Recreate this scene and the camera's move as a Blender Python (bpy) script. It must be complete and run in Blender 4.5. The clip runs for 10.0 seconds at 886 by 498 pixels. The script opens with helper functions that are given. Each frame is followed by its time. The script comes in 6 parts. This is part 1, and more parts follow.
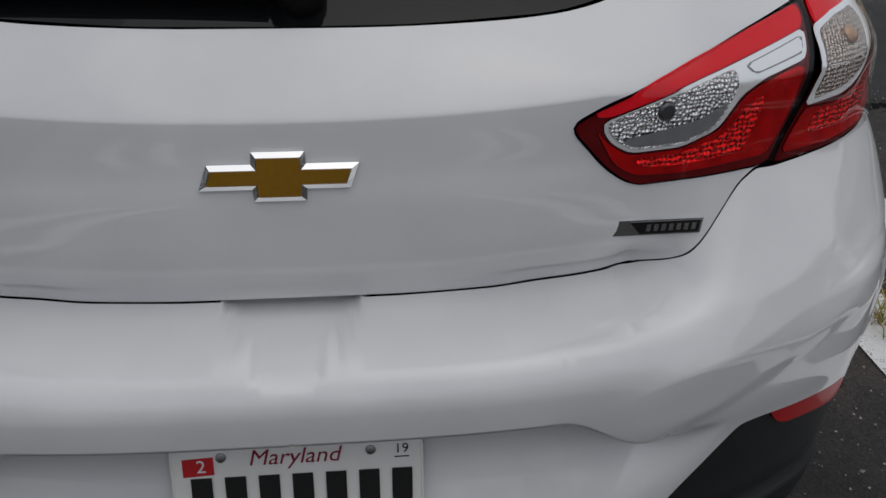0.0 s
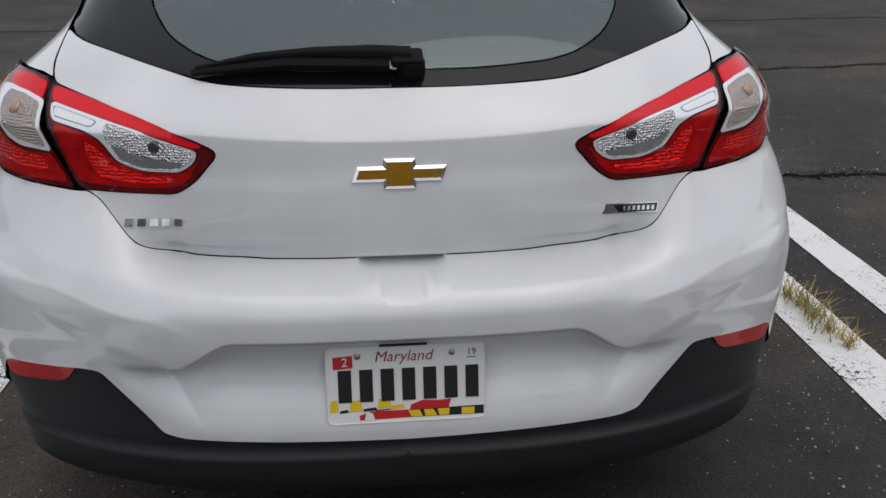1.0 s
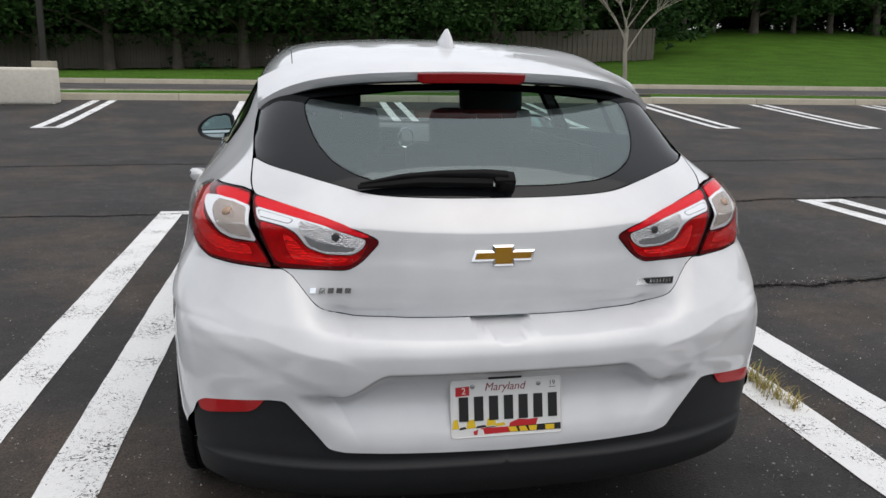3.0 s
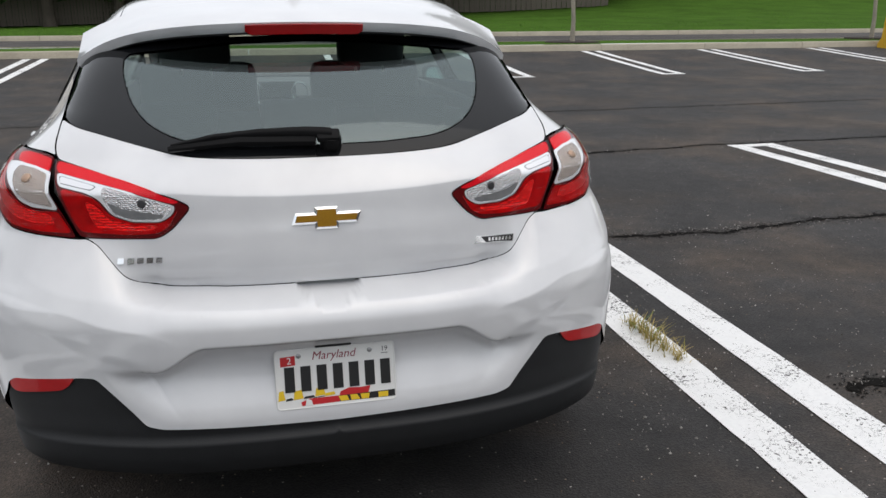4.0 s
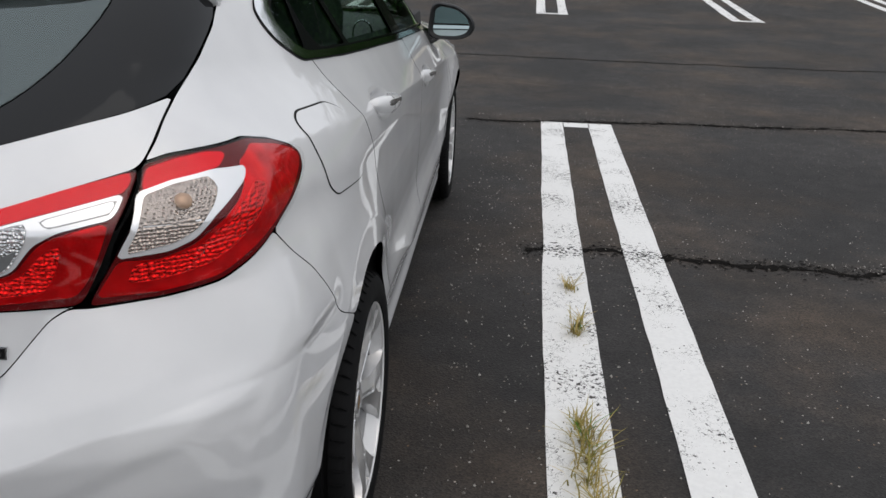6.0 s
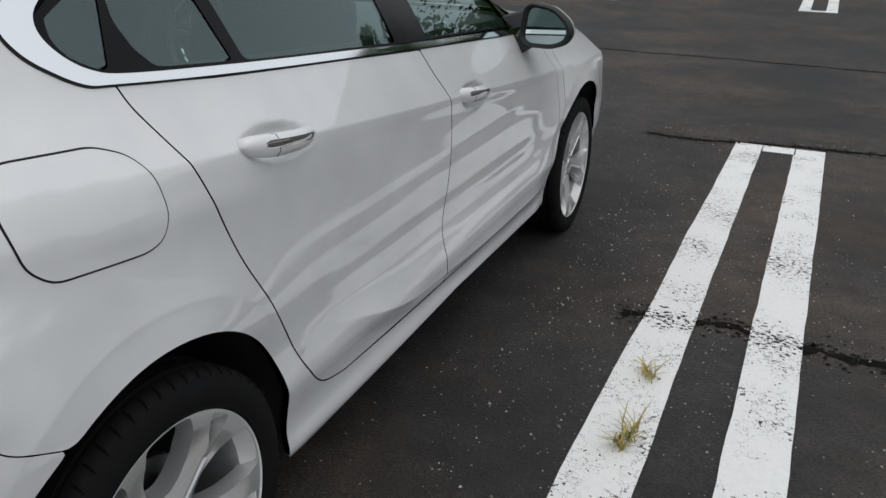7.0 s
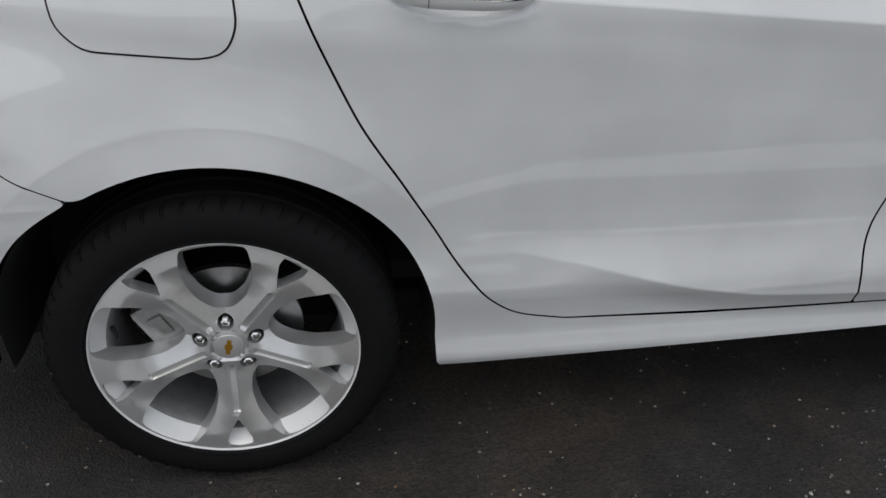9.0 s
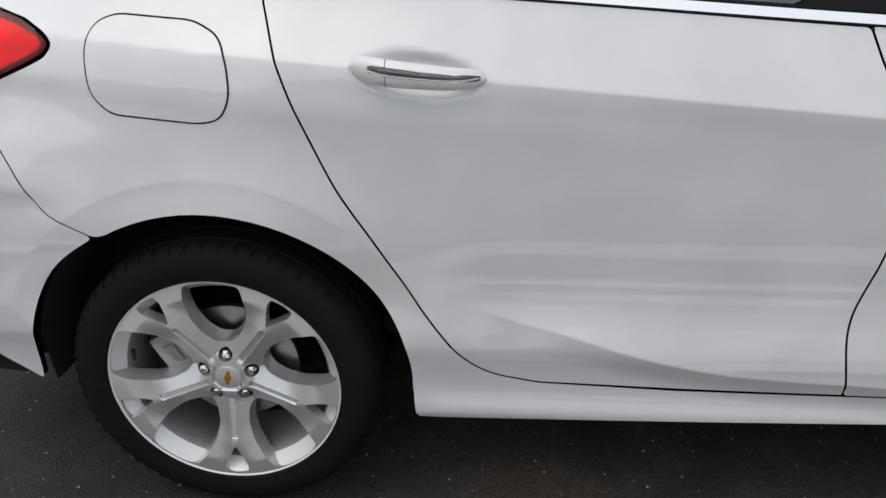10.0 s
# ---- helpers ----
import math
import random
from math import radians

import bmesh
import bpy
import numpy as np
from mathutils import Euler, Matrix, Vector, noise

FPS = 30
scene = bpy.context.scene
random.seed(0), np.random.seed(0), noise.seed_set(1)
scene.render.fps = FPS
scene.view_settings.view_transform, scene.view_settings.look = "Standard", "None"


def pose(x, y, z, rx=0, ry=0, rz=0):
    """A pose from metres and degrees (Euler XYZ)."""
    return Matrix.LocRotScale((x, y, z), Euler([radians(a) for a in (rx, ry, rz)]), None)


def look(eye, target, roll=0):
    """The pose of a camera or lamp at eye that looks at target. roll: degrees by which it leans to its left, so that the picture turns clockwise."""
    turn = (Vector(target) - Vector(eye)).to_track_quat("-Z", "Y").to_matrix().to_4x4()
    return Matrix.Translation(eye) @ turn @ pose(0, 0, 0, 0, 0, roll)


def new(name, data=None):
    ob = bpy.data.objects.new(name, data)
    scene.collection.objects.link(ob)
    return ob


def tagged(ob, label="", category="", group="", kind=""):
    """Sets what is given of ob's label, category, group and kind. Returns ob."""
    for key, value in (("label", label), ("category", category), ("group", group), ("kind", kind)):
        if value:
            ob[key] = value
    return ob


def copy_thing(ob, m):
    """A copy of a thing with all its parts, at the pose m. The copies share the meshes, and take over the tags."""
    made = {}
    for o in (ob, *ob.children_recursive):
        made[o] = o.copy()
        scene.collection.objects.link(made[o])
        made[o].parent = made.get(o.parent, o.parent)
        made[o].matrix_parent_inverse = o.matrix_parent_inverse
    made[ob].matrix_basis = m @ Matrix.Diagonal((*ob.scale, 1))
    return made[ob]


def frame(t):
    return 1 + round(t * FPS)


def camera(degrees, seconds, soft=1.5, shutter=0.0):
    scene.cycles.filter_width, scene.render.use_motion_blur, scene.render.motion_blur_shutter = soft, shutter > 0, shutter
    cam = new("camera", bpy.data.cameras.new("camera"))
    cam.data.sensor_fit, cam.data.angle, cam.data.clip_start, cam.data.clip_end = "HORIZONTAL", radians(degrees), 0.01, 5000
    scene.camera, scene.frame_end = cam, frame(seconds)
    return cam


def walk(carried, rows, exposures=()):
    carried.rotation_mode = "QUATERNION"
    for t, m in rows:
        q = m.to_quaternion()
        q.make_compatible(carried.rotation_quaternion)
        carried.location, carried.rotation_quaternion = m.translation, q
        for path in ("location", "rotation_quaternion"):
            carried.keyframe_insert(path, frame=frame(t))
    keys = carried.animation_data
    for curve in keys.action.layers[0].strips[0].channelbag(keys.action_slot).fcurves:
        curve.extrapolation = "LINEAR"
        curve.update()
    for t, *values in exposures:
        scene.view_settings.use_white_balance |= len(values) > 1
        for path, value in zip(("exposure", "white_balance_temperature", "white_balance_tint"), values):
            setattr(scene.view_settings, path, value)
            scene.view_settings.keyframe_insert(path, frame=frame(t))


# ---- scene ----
cam = camera(56.48, 10.0)
# seconds, eye, yaw, pitch, roll
ROWS = [
    (0, 0.095, -0.712, 1.247, -5.43, -29.08, -0.74),
    (0.5, 0.042, -1.047, 1.289, -3.62, -23.44, -1.45),
    (1, -0.052, -1.321, 1.317, -5.26, -22.18, 0.23),
    (1.5, -0.279, -1.557, 1.303, -7.81, -20.75, 0.42),
    (2, -0.362, -1.775, 1.358, -7.28, -18.64, -0.74),
    (2.2, -0.430, -1.871, 1.324, -7.63, -15.96, -0.48),
    (3.3, -0.563, -1.936, 1.381, -11.83, -12.62, -0.98),
    (3.5, -0.507, -1.941, 1.376, -12.36, -13.30, -0.85),
    (4, -0.181, -1.896, 1.369, -13.43, -15.97, 0.19),
    (4.5, 0.163, -1.718, 1.336, -15.01, -16.61, 1.73),
    (5, 0.489, -1.487, 1.329, -14.58, -17.59, 1.90),
    (5.5, 0.885, -1.222, 1.334, -5.90, -19.12, 0.48),
    (5.7, 0.998, -1.075, 1.352, -1.66, -19.93, -0.84),
    (6.8, 1.682, -0.203, 1.368, 20.20, -22.57, -1.14),
    (7, 1.768, -0.054, 1.367, 23.31, -22.09, -1.31),
    (7.5, 1.898, 0.333, 1.376, 33.24, -22.08, -1.01),
    (8, 2.105, 0.576, 1.329, 54.09, -20.89, 1.85),
    (8.5, 2.135, 0.846, 1.318, 68.99, -24.54, 0.67),
    (9, 2.089, 1.045, 1.298, 81.84, -32.88, -1.46),
    (9.5, 2.149, 1.301, 1.314, 94.12, -34.17, 1.10),
    (10, 2.247, 1.389, 1.318, 93.67, -26.75, 0.46),
]
walk(cam, [(t, pose(x, y, z, 90 + pitch, roll, yaw)) for t, x, y, z, yaw, pitch, roll in ROWS], exposures=[(0, -.55, 6550, 9), (1, -.07, 6600, 10), (2, .1, 6700, 9.5), (3.5, .30, 6700, 9.5), (5, .22, 6700, 9), (5.5, .15, 6700, 9.5), (7, -.05, 6650, 7), (8, -.05, 6600, 5), (8.5, -.03, 6600, 6), (9.1, .12, 6650, 7.5), (9.5, .36, 6650, 7.5), (10, .24, 6700, 8.5)])

# ---- overcast sky ----
world = bpy.data.worlds.new("sky")
world.use_nodes = True
scene.world = world
wn, wl = world.node_tree.nodes, world.node_tree.links
sky = wn.new("ShaderNodeTexSky")
sky.sky_type, sky.sun_disc = "NISHITA", False
sky.sun_elevation, sky.sun_rotation = radians(68), radians(145)
sky.dust_density, sky.air_density = 4.0, 1.0
cloud = wn.new("ShaderNodeMix")
cloud.data_type = "RGBA"
cloud.inputs["Factor"].default_value = .66
cloud.inputs["B"].default_value = (8.9, 9.2, 9.7, 1)
wl.new(sky.outputs[0], cloud.inputs["A"])
wl.new(cloud.outputs["Result"], wn["Background"].inputs["Color"])
wn["Background"].inputs["Strength"].default_value = .121
sun = new("sun", bpy.data.lights.new("sun", "SUN"))
sun.data.energy, sun.data.angle, sun.data.color = .36, radians(60), (1, .98, .95)
sun.matrix_world = look((0, 0, 0), (-.2, .28, -.94))


# ---- materials ----
def material(name):
    m = bpy.data.materials.new(name)
    m.use_nodes = True
    n, l = m.node_tree.nodes, m.node_tree.links
    return m, n, l, n["Principled BSDF"]


def plain(name, color, rough=.5, metal=0.0, coat=0.0, grain=0.0, scale=60.0, bump=0.0, coat_rough=.03, spec=.5):
    """A surface with slight variation at two scales."""
    m, n, l, b = material(name)
    b.inputs["Roughness"].default_value, b.inputs["Metallic"].default_value = rough, metal
    b.inputs["Coat Weight"].default_value, b.inputs["Coat Roughness"].default_value = coat, coat_rough
    b.inputs["Specular IOR Level"].default_value = spec
    b.inputs["Base Color"].default_value = (*color, 1)
    if grain or bump:
        co = n.new("ShaderNodeTexCoord")
        fine, wide = n.new("ShaderNodeTexNoise"), n.new("ShaderNodeTexNoise")
        fine.inputs["Scale"].default_value, wide.inputs["Scale"].default_value = scale, scale / 14
        fine.inputs["Detail"].default_value = 4
        for t in (fine, wide):
            l.new(co.outputs["Object"], t.inputs["Vector"])
        add = n.new("ShaderNodeMath")
        add.operation = "ADD"
        l.new(fine.outputs["Fac"], add.inputs[0]), l.new(wide.outputs["Fac"], add.inputs[1])
        ramp = n.new("ShaderNodeMapRange")
        ramp.inputs["From Min"].default_value, ramp.inputs["From Max"].default_value = .6, 1.4
        ramp.inputs["To Min"].default_value, ramp.inputs["To Max"].default_value = 1 - grain, 1 + grain
        l.new(add.outputs[0], ramp.inputs["Value"])
        mix = n.new("ShaderNodeVectorMath")
        mix.operation = "SCALE"
        mix.inputs[0].default_value = color
        l.new(ramp.outputs[0], mix.inputs["Scale"]), l.new(mix.outputs[0], b.inputs["Base Color"])
        if bump:
            bu = n.new("ShaderNodeBump")
            bu.inputs["Strength"].default_value, bu.inputs["Distance"].default_value = bump, .004
            l.new(fine.outputs["Fac"], bu.inputs["Height"]), l.new(bu.outputs["Normal"], b.inputs["Normal"])
    return m


def clear(name, tint, rough=.0, gloss=(1, 1, 1), ior=1.52):
    """Thin glass or clear plastic: see-through, with a mirror's sheen that grows at a slant."""
    m, n, l, b = material(name)
    n.remove(b)
    out = n["Material Output"]
    tr, gl, mix, lw = n.new("ShaderNodeBsdfTransparent"), n.new("ShaderNodeBsdfGlossy"), n.new("ShaderNodeMixShader"), n.new("ShaderNodeLayerWeight")
    tr.inputs["Color"].default_value = (*tint, 1)
    gl.inputs["Roughness"].default_value = rough
    gl.inputs["Color"].default_value = (*gloss, 1)
    f0 = ((ior - 1) / (ior + 1)) ** 2
    pw, ra = n.new("ShaderNodeMath"), n.new("ShaderNodeMapRange")
    pw.operation = "POWER"
    pw.inputs[1].default_value = 5
    lw.inputs["Blend"].default_value = .5
    ra.inputs["To Min"].default_value, ra.inputs["To Max"].default_value = f0, 1
    l.new(lw.outputs["Facing"], pw.inputs[0]), l.new(pw.outputs[0], ra.inputs["Value"])
    l.new(ra.outputs[0], mix.inputs[0]), l.new(tr.outputs[0], mix.inputs[1]), l.new(gl.outputs[0], mix.inputs[2])
    l.new(mix.outputs[0], out.inputs["Surface"])
    return m


def paint_white():
    """White car paint under a clear coat, with a film of dust."""
    m, n, l, b = material("white_paint")
    b.inputs["Coat Weight"].default_value, b.inputs["Coat Roughness"].default_value = 1.0, .015
    b.inputs["Coat IOR"].default_value = 1.58
    b.inputs["Roughness"].default_value = .5
    co, no = n.new("ShaderNodeTexCoord"), n.new("ShaderNodeTexNoise")
    no.inputs["Scale"].default_value, no.inputs["Detail"].default_value = 5, 6
    l.new(co.outputs["Object"], no.inputs["Vector"])
    ra = n.new("ShaderNodeValToRGB")
    ra.color_ramp.elements[0].color, ra.color_ramp.elements[1].color = (.63, .635, .65, 1), (.69, .695, .705, 1)
    ra.color_ramp.elements[0].position, ra.color_ramp.elements[1].position = .35, .62
    l.new(no.outputs["Fac"], ra.inputs[0])
    # specks of dirt
    vo = n.new("ShaderNodeTexVoronoi")
    vo.inputs["Scale"].default_value = 9
    l.new(co.outputs["Object"], vo.inputs["Vector"])
    le = n.new("ShaderNodeMath")
    le.operation = "LESS_THAN"
    le.inputs[1].default_value = .022
    l.new(vo.outputs["Distance"], le.inputs[0])
    n2 = n.new("ShaderNodeTexNoise")
    n2.inputs["Scale"].default_value = 2.3
    l.new(co.outputs["Object"], n2.inputs["Vector"])
    gt = n.new("ShaderNodeMath")
    gt.operation = "GREATER_THAN"
    gt.inputs[1].default_value = .56
    l.new(n2.outputs["Fac"], gt.inputs[0])
    mu = n.new("ShaderNodeMath")
    mu.operation = "MULTIPLY"
    l.new(le.outputs[0], mu.inputs[0]), l.new(gt.outputs[0], mu.inputs[1])
    mi = n.new("ShaderNodeMix")
    mi.data_type = "RGBA"
    mi.inputs["B"].default_value = (.22, .2, .18, 1)
    l.new(mu.outputs[0], mi.inputs["Factor"]), l.new(ra.outputs[0], mi.inputs["A"]), l.new(mi.outputs["Result"], b.inputs["Base Color"])
    return m


def asphalt(name, base=(.0270, .0250, .0244), brown=(.060, .044, .032), pebble=.40):
    """Worn asphalt: fine stones, brown stains and grey patches."""
    m, n, l, b = material(name)
    b.inputs["Roughness"].default_value, b.inputs["Specular IOR Level"].default_value = .76, .40
    geo = n.new("ShaderNodeNewGeometry")
    big, mid, vo, vb = n.new("ShaderNodeTexNoise"), n.new("ShaderNodeTexNoise"), n.new("ShaderNodeTexVoronoi"), n.new("ShaderNodeTexVoronoi")
    big.inputs["Scale"].default_value, big.inputs["Detail"].default_value, big.inputs["Roughness"].default_value = .75, 9, .62
    mid.inputs["Scale"].default_value, mid.inputs["Detail"].default_value = 7, 8
    vo.inputs["Scale"].default_value, vb.inputs["Scale"].default_value = 165, 56
    for t in (big, mid, vo, vb):
        l.new(geo.outputs["Position"], t.inputs["Vector"])
    st = n.new("ShaderNodeValToRGB")
    st.color_ramp.elements[0].position, st.color_ramp.elements[1].position = .45, .66
    st.color_ramp.elements[0].color, st.color_ramp.elements[1].color = (*base, 1), (*brown, 1)
    l.new(big.outputs["Fac"], st.inputs[0])
    sp = n.new("ShaderNodeMapRange")
    sp.inputs["From Min"].default_value, sp.inputs["From Max"].default_value = 0, 1
    sp.inputs["To Min"].default_value, sp.inputs["To Max"].default_value = .40, 1.55
    l.new(vo.outputs["Color"], sp.inputs["Value"])
    sm = n.new("ShaderNodeMapRange")
    sm.inputs["From Min"].default_value, sm.inputs["From Max"].default_value = .3, .7
    sm.inputs["To Min"].default_value, sm.inputs["To Max"].default_value = .72, 1.3
    l.new(mid.outputs["Fac"], sm.inputs["Value"])
    patch, worn, low = n.new("ShaderNodeTexNoise"), n.new("ShaderNodeMapRange"), n.new("ShaderNodeMapRange")
    patch.inputs["Scale"].default_value, patch.inputs["Detail"].default_value = .9, 4
    patch.inputs["Distortion"].default_value = .6
    l.new(geo.outputs["Position"], patch.inputs["Vector"])
    for mr, lo, hi in ((worn, .64, 1.12), (low, .955, .80)):
        mr.inputs["From Min"].default_value, mr.inputs["From Max"].default_value = .36, .62
        mr.inputs["To Min"].default_value, mr.inputs["To Max"].default_value = lo, hi
        l.new(patch.outputs["Fac"], mr.inputs["Value"])
    wm = n.new("ShaderNodeMath")
    wm.operation = "MULTIPLY"
    l.new(sm.outputs[0], wm.inputs[0]), l.new(worn.outputs[0], wm.inputs[1])
    mu = n.new("ShaderNodeMath")
    mu.operation = "MULTIPLY"
    l.new(sp.outputs[0], mu.inputs[0]), l.new(wm.outputs[0], mu.inputs[1])
    sc = n.new("ShaderNodeVectorMath")
    sc.operation = "SCALE"
    l.new(st.outputs[0], sc.inputs[0]), l.new(mu.outputs[0], sc.inputs["Scale"])
    # a few pale stones
    le = n.new("ShaderNodeMath")
    le.operation = "LESS_THAN"
    le.inputs[1].default_value = .18
    l.new(vb.outputs["Distance"], le.inputs[0])
    sel = n.new("ShaderNodeMath")
    sel.operation = "GREATER_THAN"
    l.new(low.outputs[0], sel.inputs[1])
    sep = n.new("ShaderNodeSeparateColor")
    l.new(vb.outputs["Color"], sep.inputs[0]), l.new(sep.outputs[0], sel.inputs[0])
    both = n.new("ShaderNodeMath")
    both.operation = "MULTIPLY"
    l.new(le.outputs[0], both.inputs[0]), l.new(sel.outputs[0], both.inputs[1])
    mi = n.new("ShaderNodeMix")
    mi.data_type = "RGBA"
    sand = n.new("ShaderNodeValToRGB")
    sand.color_ramp.elements[0].color, sand.color_ramp.elements[1].color = (.17, .105, .055, 1), (pebble, pebble * .96, pebble * .9, 1)
    l.new(sep.outputs[1], sand.inputs[0]), l.new(sand.outputs[0], mi.inputs["B"])
    l.new(both.outputs[0], mi.inputs["Factor"]), l.new(sc.outputs[0], mi.inputs["A"]), l.new(mi.outputs["Result"], b.inputs["Base Color"])
    bu = n.new("ShaderNodeBump")
    bu.inputs["Strength"].default_value, bu.inputs["Distance"].default_value = .5, .005
    l.new(vo.outputs["Distance"], bu.inputs["Height"]), l.new(bu.outputs["Normal"], b.inputs["Normal"])
    return m


def line_paint():
    """White road paint, cracked and rubbed through to the asphalt."""
    m, n, l, b = material("road_paint")
    b.inputs["Roughness"].default_value = .75
    geo = n.new("ShaderNodeNewGeometry")
    vo, no, fi = n.new("ShaderNodeTexVoronoi"), n.new("ShaderNodeTexNoise"), n.new("ShaderNodeTexNoise")
    vo.feature = "DISTANCE_TO_EDGE"
    vo.inputs["Scale"].default_value = 25
    no.inputs["Scale"].default_value, no.inputs["Detail"].default_value = 3.5, 6
    fi.inputs["Scale"].default_value, fi.inputs["Detail"].default_value = 60, 5
    wob = n.new("ShaderNodeVectorMath")
    wob.operation = "ADD"
    ws = n.new("ShaderNodeVectorMath")
    ws.operation = "SCALE"
    ws.inputs["Scale"].default_value = .05
    for t in (no, fi):
        l.new(geo.outputs["Position"], t.inputs["Vector"])
    l.new(fi.outputs["Color"], ws.inputs[0]), l.new(geo.outputs["Position"], wob.inputs[0]), l.new(ws.outputs[0], wob.inputs[1])
    l.new(wob.outputs[0], vo.inputs["Vector"])
    th = n.new("ShaderNodeMapRange")
    th.inputs["From Min"].default_value, th.inputs["From Max"].default_value = .36, .70
    th.inputs["To Min"].default_value, th.inputs["To Max"].default_value = -.010, .030
    l.new(no.outputs["Fac"], th.inputs["Value"])
    le = n.new("ShaderNodeMath")
    le.operation = "LESS_THAN"
    l.new(vo.outputs["Distance"], le.inputs[0]), l.new(th.outputs[0], le.inputs[1])
    pit = n.new("ShaderNodeMath")
    pit.operation = "GREATER_THAN"
    cl = n.new("ShaderNodeMapRange")
    cl.inputs["From Min"].default_value, cl.inputs["From Max"].default_value = .38, .64
    cl.inputs["To Min"].default_value, cl.inputs["To Max"].default_value = .73, .59
    l.new(no.outputs["Fac"], cl.inputs["Value"]), l.new(cl.outputs[0], pit.inputs[1])
    l.new(fi.outputs["Fac"], pit.inputs[0])
    mx = n.new("ShaderNodeMath")
    mx.operation = "MAXIMUM"
    l.new(le.outputs[0], mx.inputs[0]), l.new(pit.outputs[0], mx.inputs[1])
    ra = n.new("ShaderNodeValToRGB")
    ra.color_ramp.elements[0].color, ra.color_ramp.elements[1].color = (.66, .66, .655, 1), (.82, .82, .81, 1)
    l.new(fi.outputs["Fac"], ra.inputs[0])
    mi = n.new("ShaderNodeMix")
    mi.data_type = "RGBA"
    mi.inputs["B"].default_value = (.05, .047, .045, 1)
    l.new(mx.outputs[0], mi.inputs["Factor"]), l.new(ra.outputs[0], mi.inputs["A"]), l.new(mi.outputs["Result"], b.inputs["Base Color"])
    bu = n.new("ShaderNodeBump")
    bu.inputs["Strength"].default_value, bu.inputs["Distance"].default_value = .5, .004
    l.new(fi.outputs["Fac"], bu.inputs["Height"]), l.new(bu.outputs["Normal"], b.inputs["Normal"])
    return m


def island(name, dark, light, rough=.95):
    """Leaves and blades: every loose piece has a tone of its own."""
    m, n, l, b = material(name)
    b.inputs["Roughness"].default_value, b.inputs["Specular IOR Level"].default_value = rough, .08
    geo, ra = n.new("ShaderNodeNewGeometry"), n.new("ShaderNodeValToRGB")
    ra.color_ramp.elements[0].color, ra.color_ramp.elements[1].color = (*dark, 1), (*light, 1)
    l.new(geo.outputs["Random Per Island"], ra.inputs[0]), l.new(ra.outputs[0], b.inputs["Base Color"])
    return m


def reflector(name, color, scale=220.0, metal=.75, rough=.12, even=.15):
    """Faceted lamp plastic: a fine grid of prisms."""
    m, n, l, b = material(name)
    b.inputs["Base Color"].default_value = (*color, 1)
    b.inputs["Roughness"].default_value, b.inputs["Metallic"].default_value = rough, metal
    co, vo, bu = n.new("ShaderNodeTexCoord"), n.new("ShaderNodeTexVoronoi"), n.new("ShaderNodeBump")
    vo.inputs["Scale"].default_value, vo.inputs["Randomness"].default_value = scale, even
    l.new(co.outputs["Object"], vo.inputs["Vector"]), l.new(vo.outputs["Distance"], bu.inputs["Height"])
    bu.inputs["Strength"].default_value, bu.inputs["Distance"].default_value = 1.0, .004
    l.new(bu.outputs["Normal"], b.inputs["Normal"])
    return m


PAINT = paint_white()
TRIM = plain("black_trim", (.014, .0148, .016), .55, grain=.15, scale=300, bump=.15, spec=.3)
GLOSS_BLACK = plain("gloss_black", (.008, .008, .009), .12, coat=.5)
RUBBER = plain("rubber", (.015, .015, .0155), .75, grain=.3, scale=40, bump=.2, spec=.28)
DARK = plain("dark_lining", (.006, .006, .006), .95, grain=.2, scale=30)
CHROME = plain("chrome", (.85, .86, .87), .08, metal=1.0)
ALLOY = plain("alloy", (.66, .66, .665), .32, metal=.74, grain=.05, scale=90, coat=.5)
STEEL = plain("steel", (.35, .35, .35), .4, metal=1.0, grain=.2, scale=60)
GOLD = plain("gold_enamel", (.40, .20, .012), .3, metal=.6, grain=.12, scale=200, coat=.5)
LENS_RED = plain("lamp_red", (.62, .004, .006), .30, metal=.7, grain=.5, scale=38, bump=.7, spec=.05)
LENS_PRISM = reflector("lamp_red_prisms", (.86, .010, .010), 150, metal=.9, rough=.16, even=.5)
LAMP_GREY = plain("lamp_grey", (.30, .31, .32), .25, metal=.6, grain=.15, scale=60)
BULB = plain("bulb_grey", (.08, .08, .085), .2, metal=.6)
LENS_BRIGHT = plain("lamp_red_strip", (.74, .010, .020), .5, grain=.06, scale=60, spec=.02)
LENS_DARK = plain("lamp_red_border", (.10, .0015, .003), .3, grain=.2, scale=40, spec=.1)
LAMP_CLEAR = reflector("lamp_prisms", (.60, .61, .62), 210, metal=.85, rough=.08, even=.65)
LAMP_AMBER = reflector("lamp_amber", (.46, .40, .36), 190, metal=.8, even=.4)
LAMP_WHITE = plain("lamp_white", (.82, .83, .85), .15, metal=.35, coat=.6)
REFLEX = plain("red_reflector", (.40, .006, .008), .35, grain=.15, scale=300, coat=.25, spec=.2)
AMBER = plain("amber_bulb", (.40, .27, .19), .3, metal=.3)
LENS = clear("clear_lens", (1, 1, 1), .01, ior=1.40)
GLASS = clear("rear_glass", (.80, .90, .87), gloss=(.87, 1, 1), ior=2.25)
PILLAR = plain("pillar_black", (.006, .006, .007), .15, spec=.13)
FRIT = plain("printed_border", (.006, .0065, .0075), .04, spec=.3)
WIPER = plain("wiper_black", (.006, .006, .0065), .6, spec=.12)
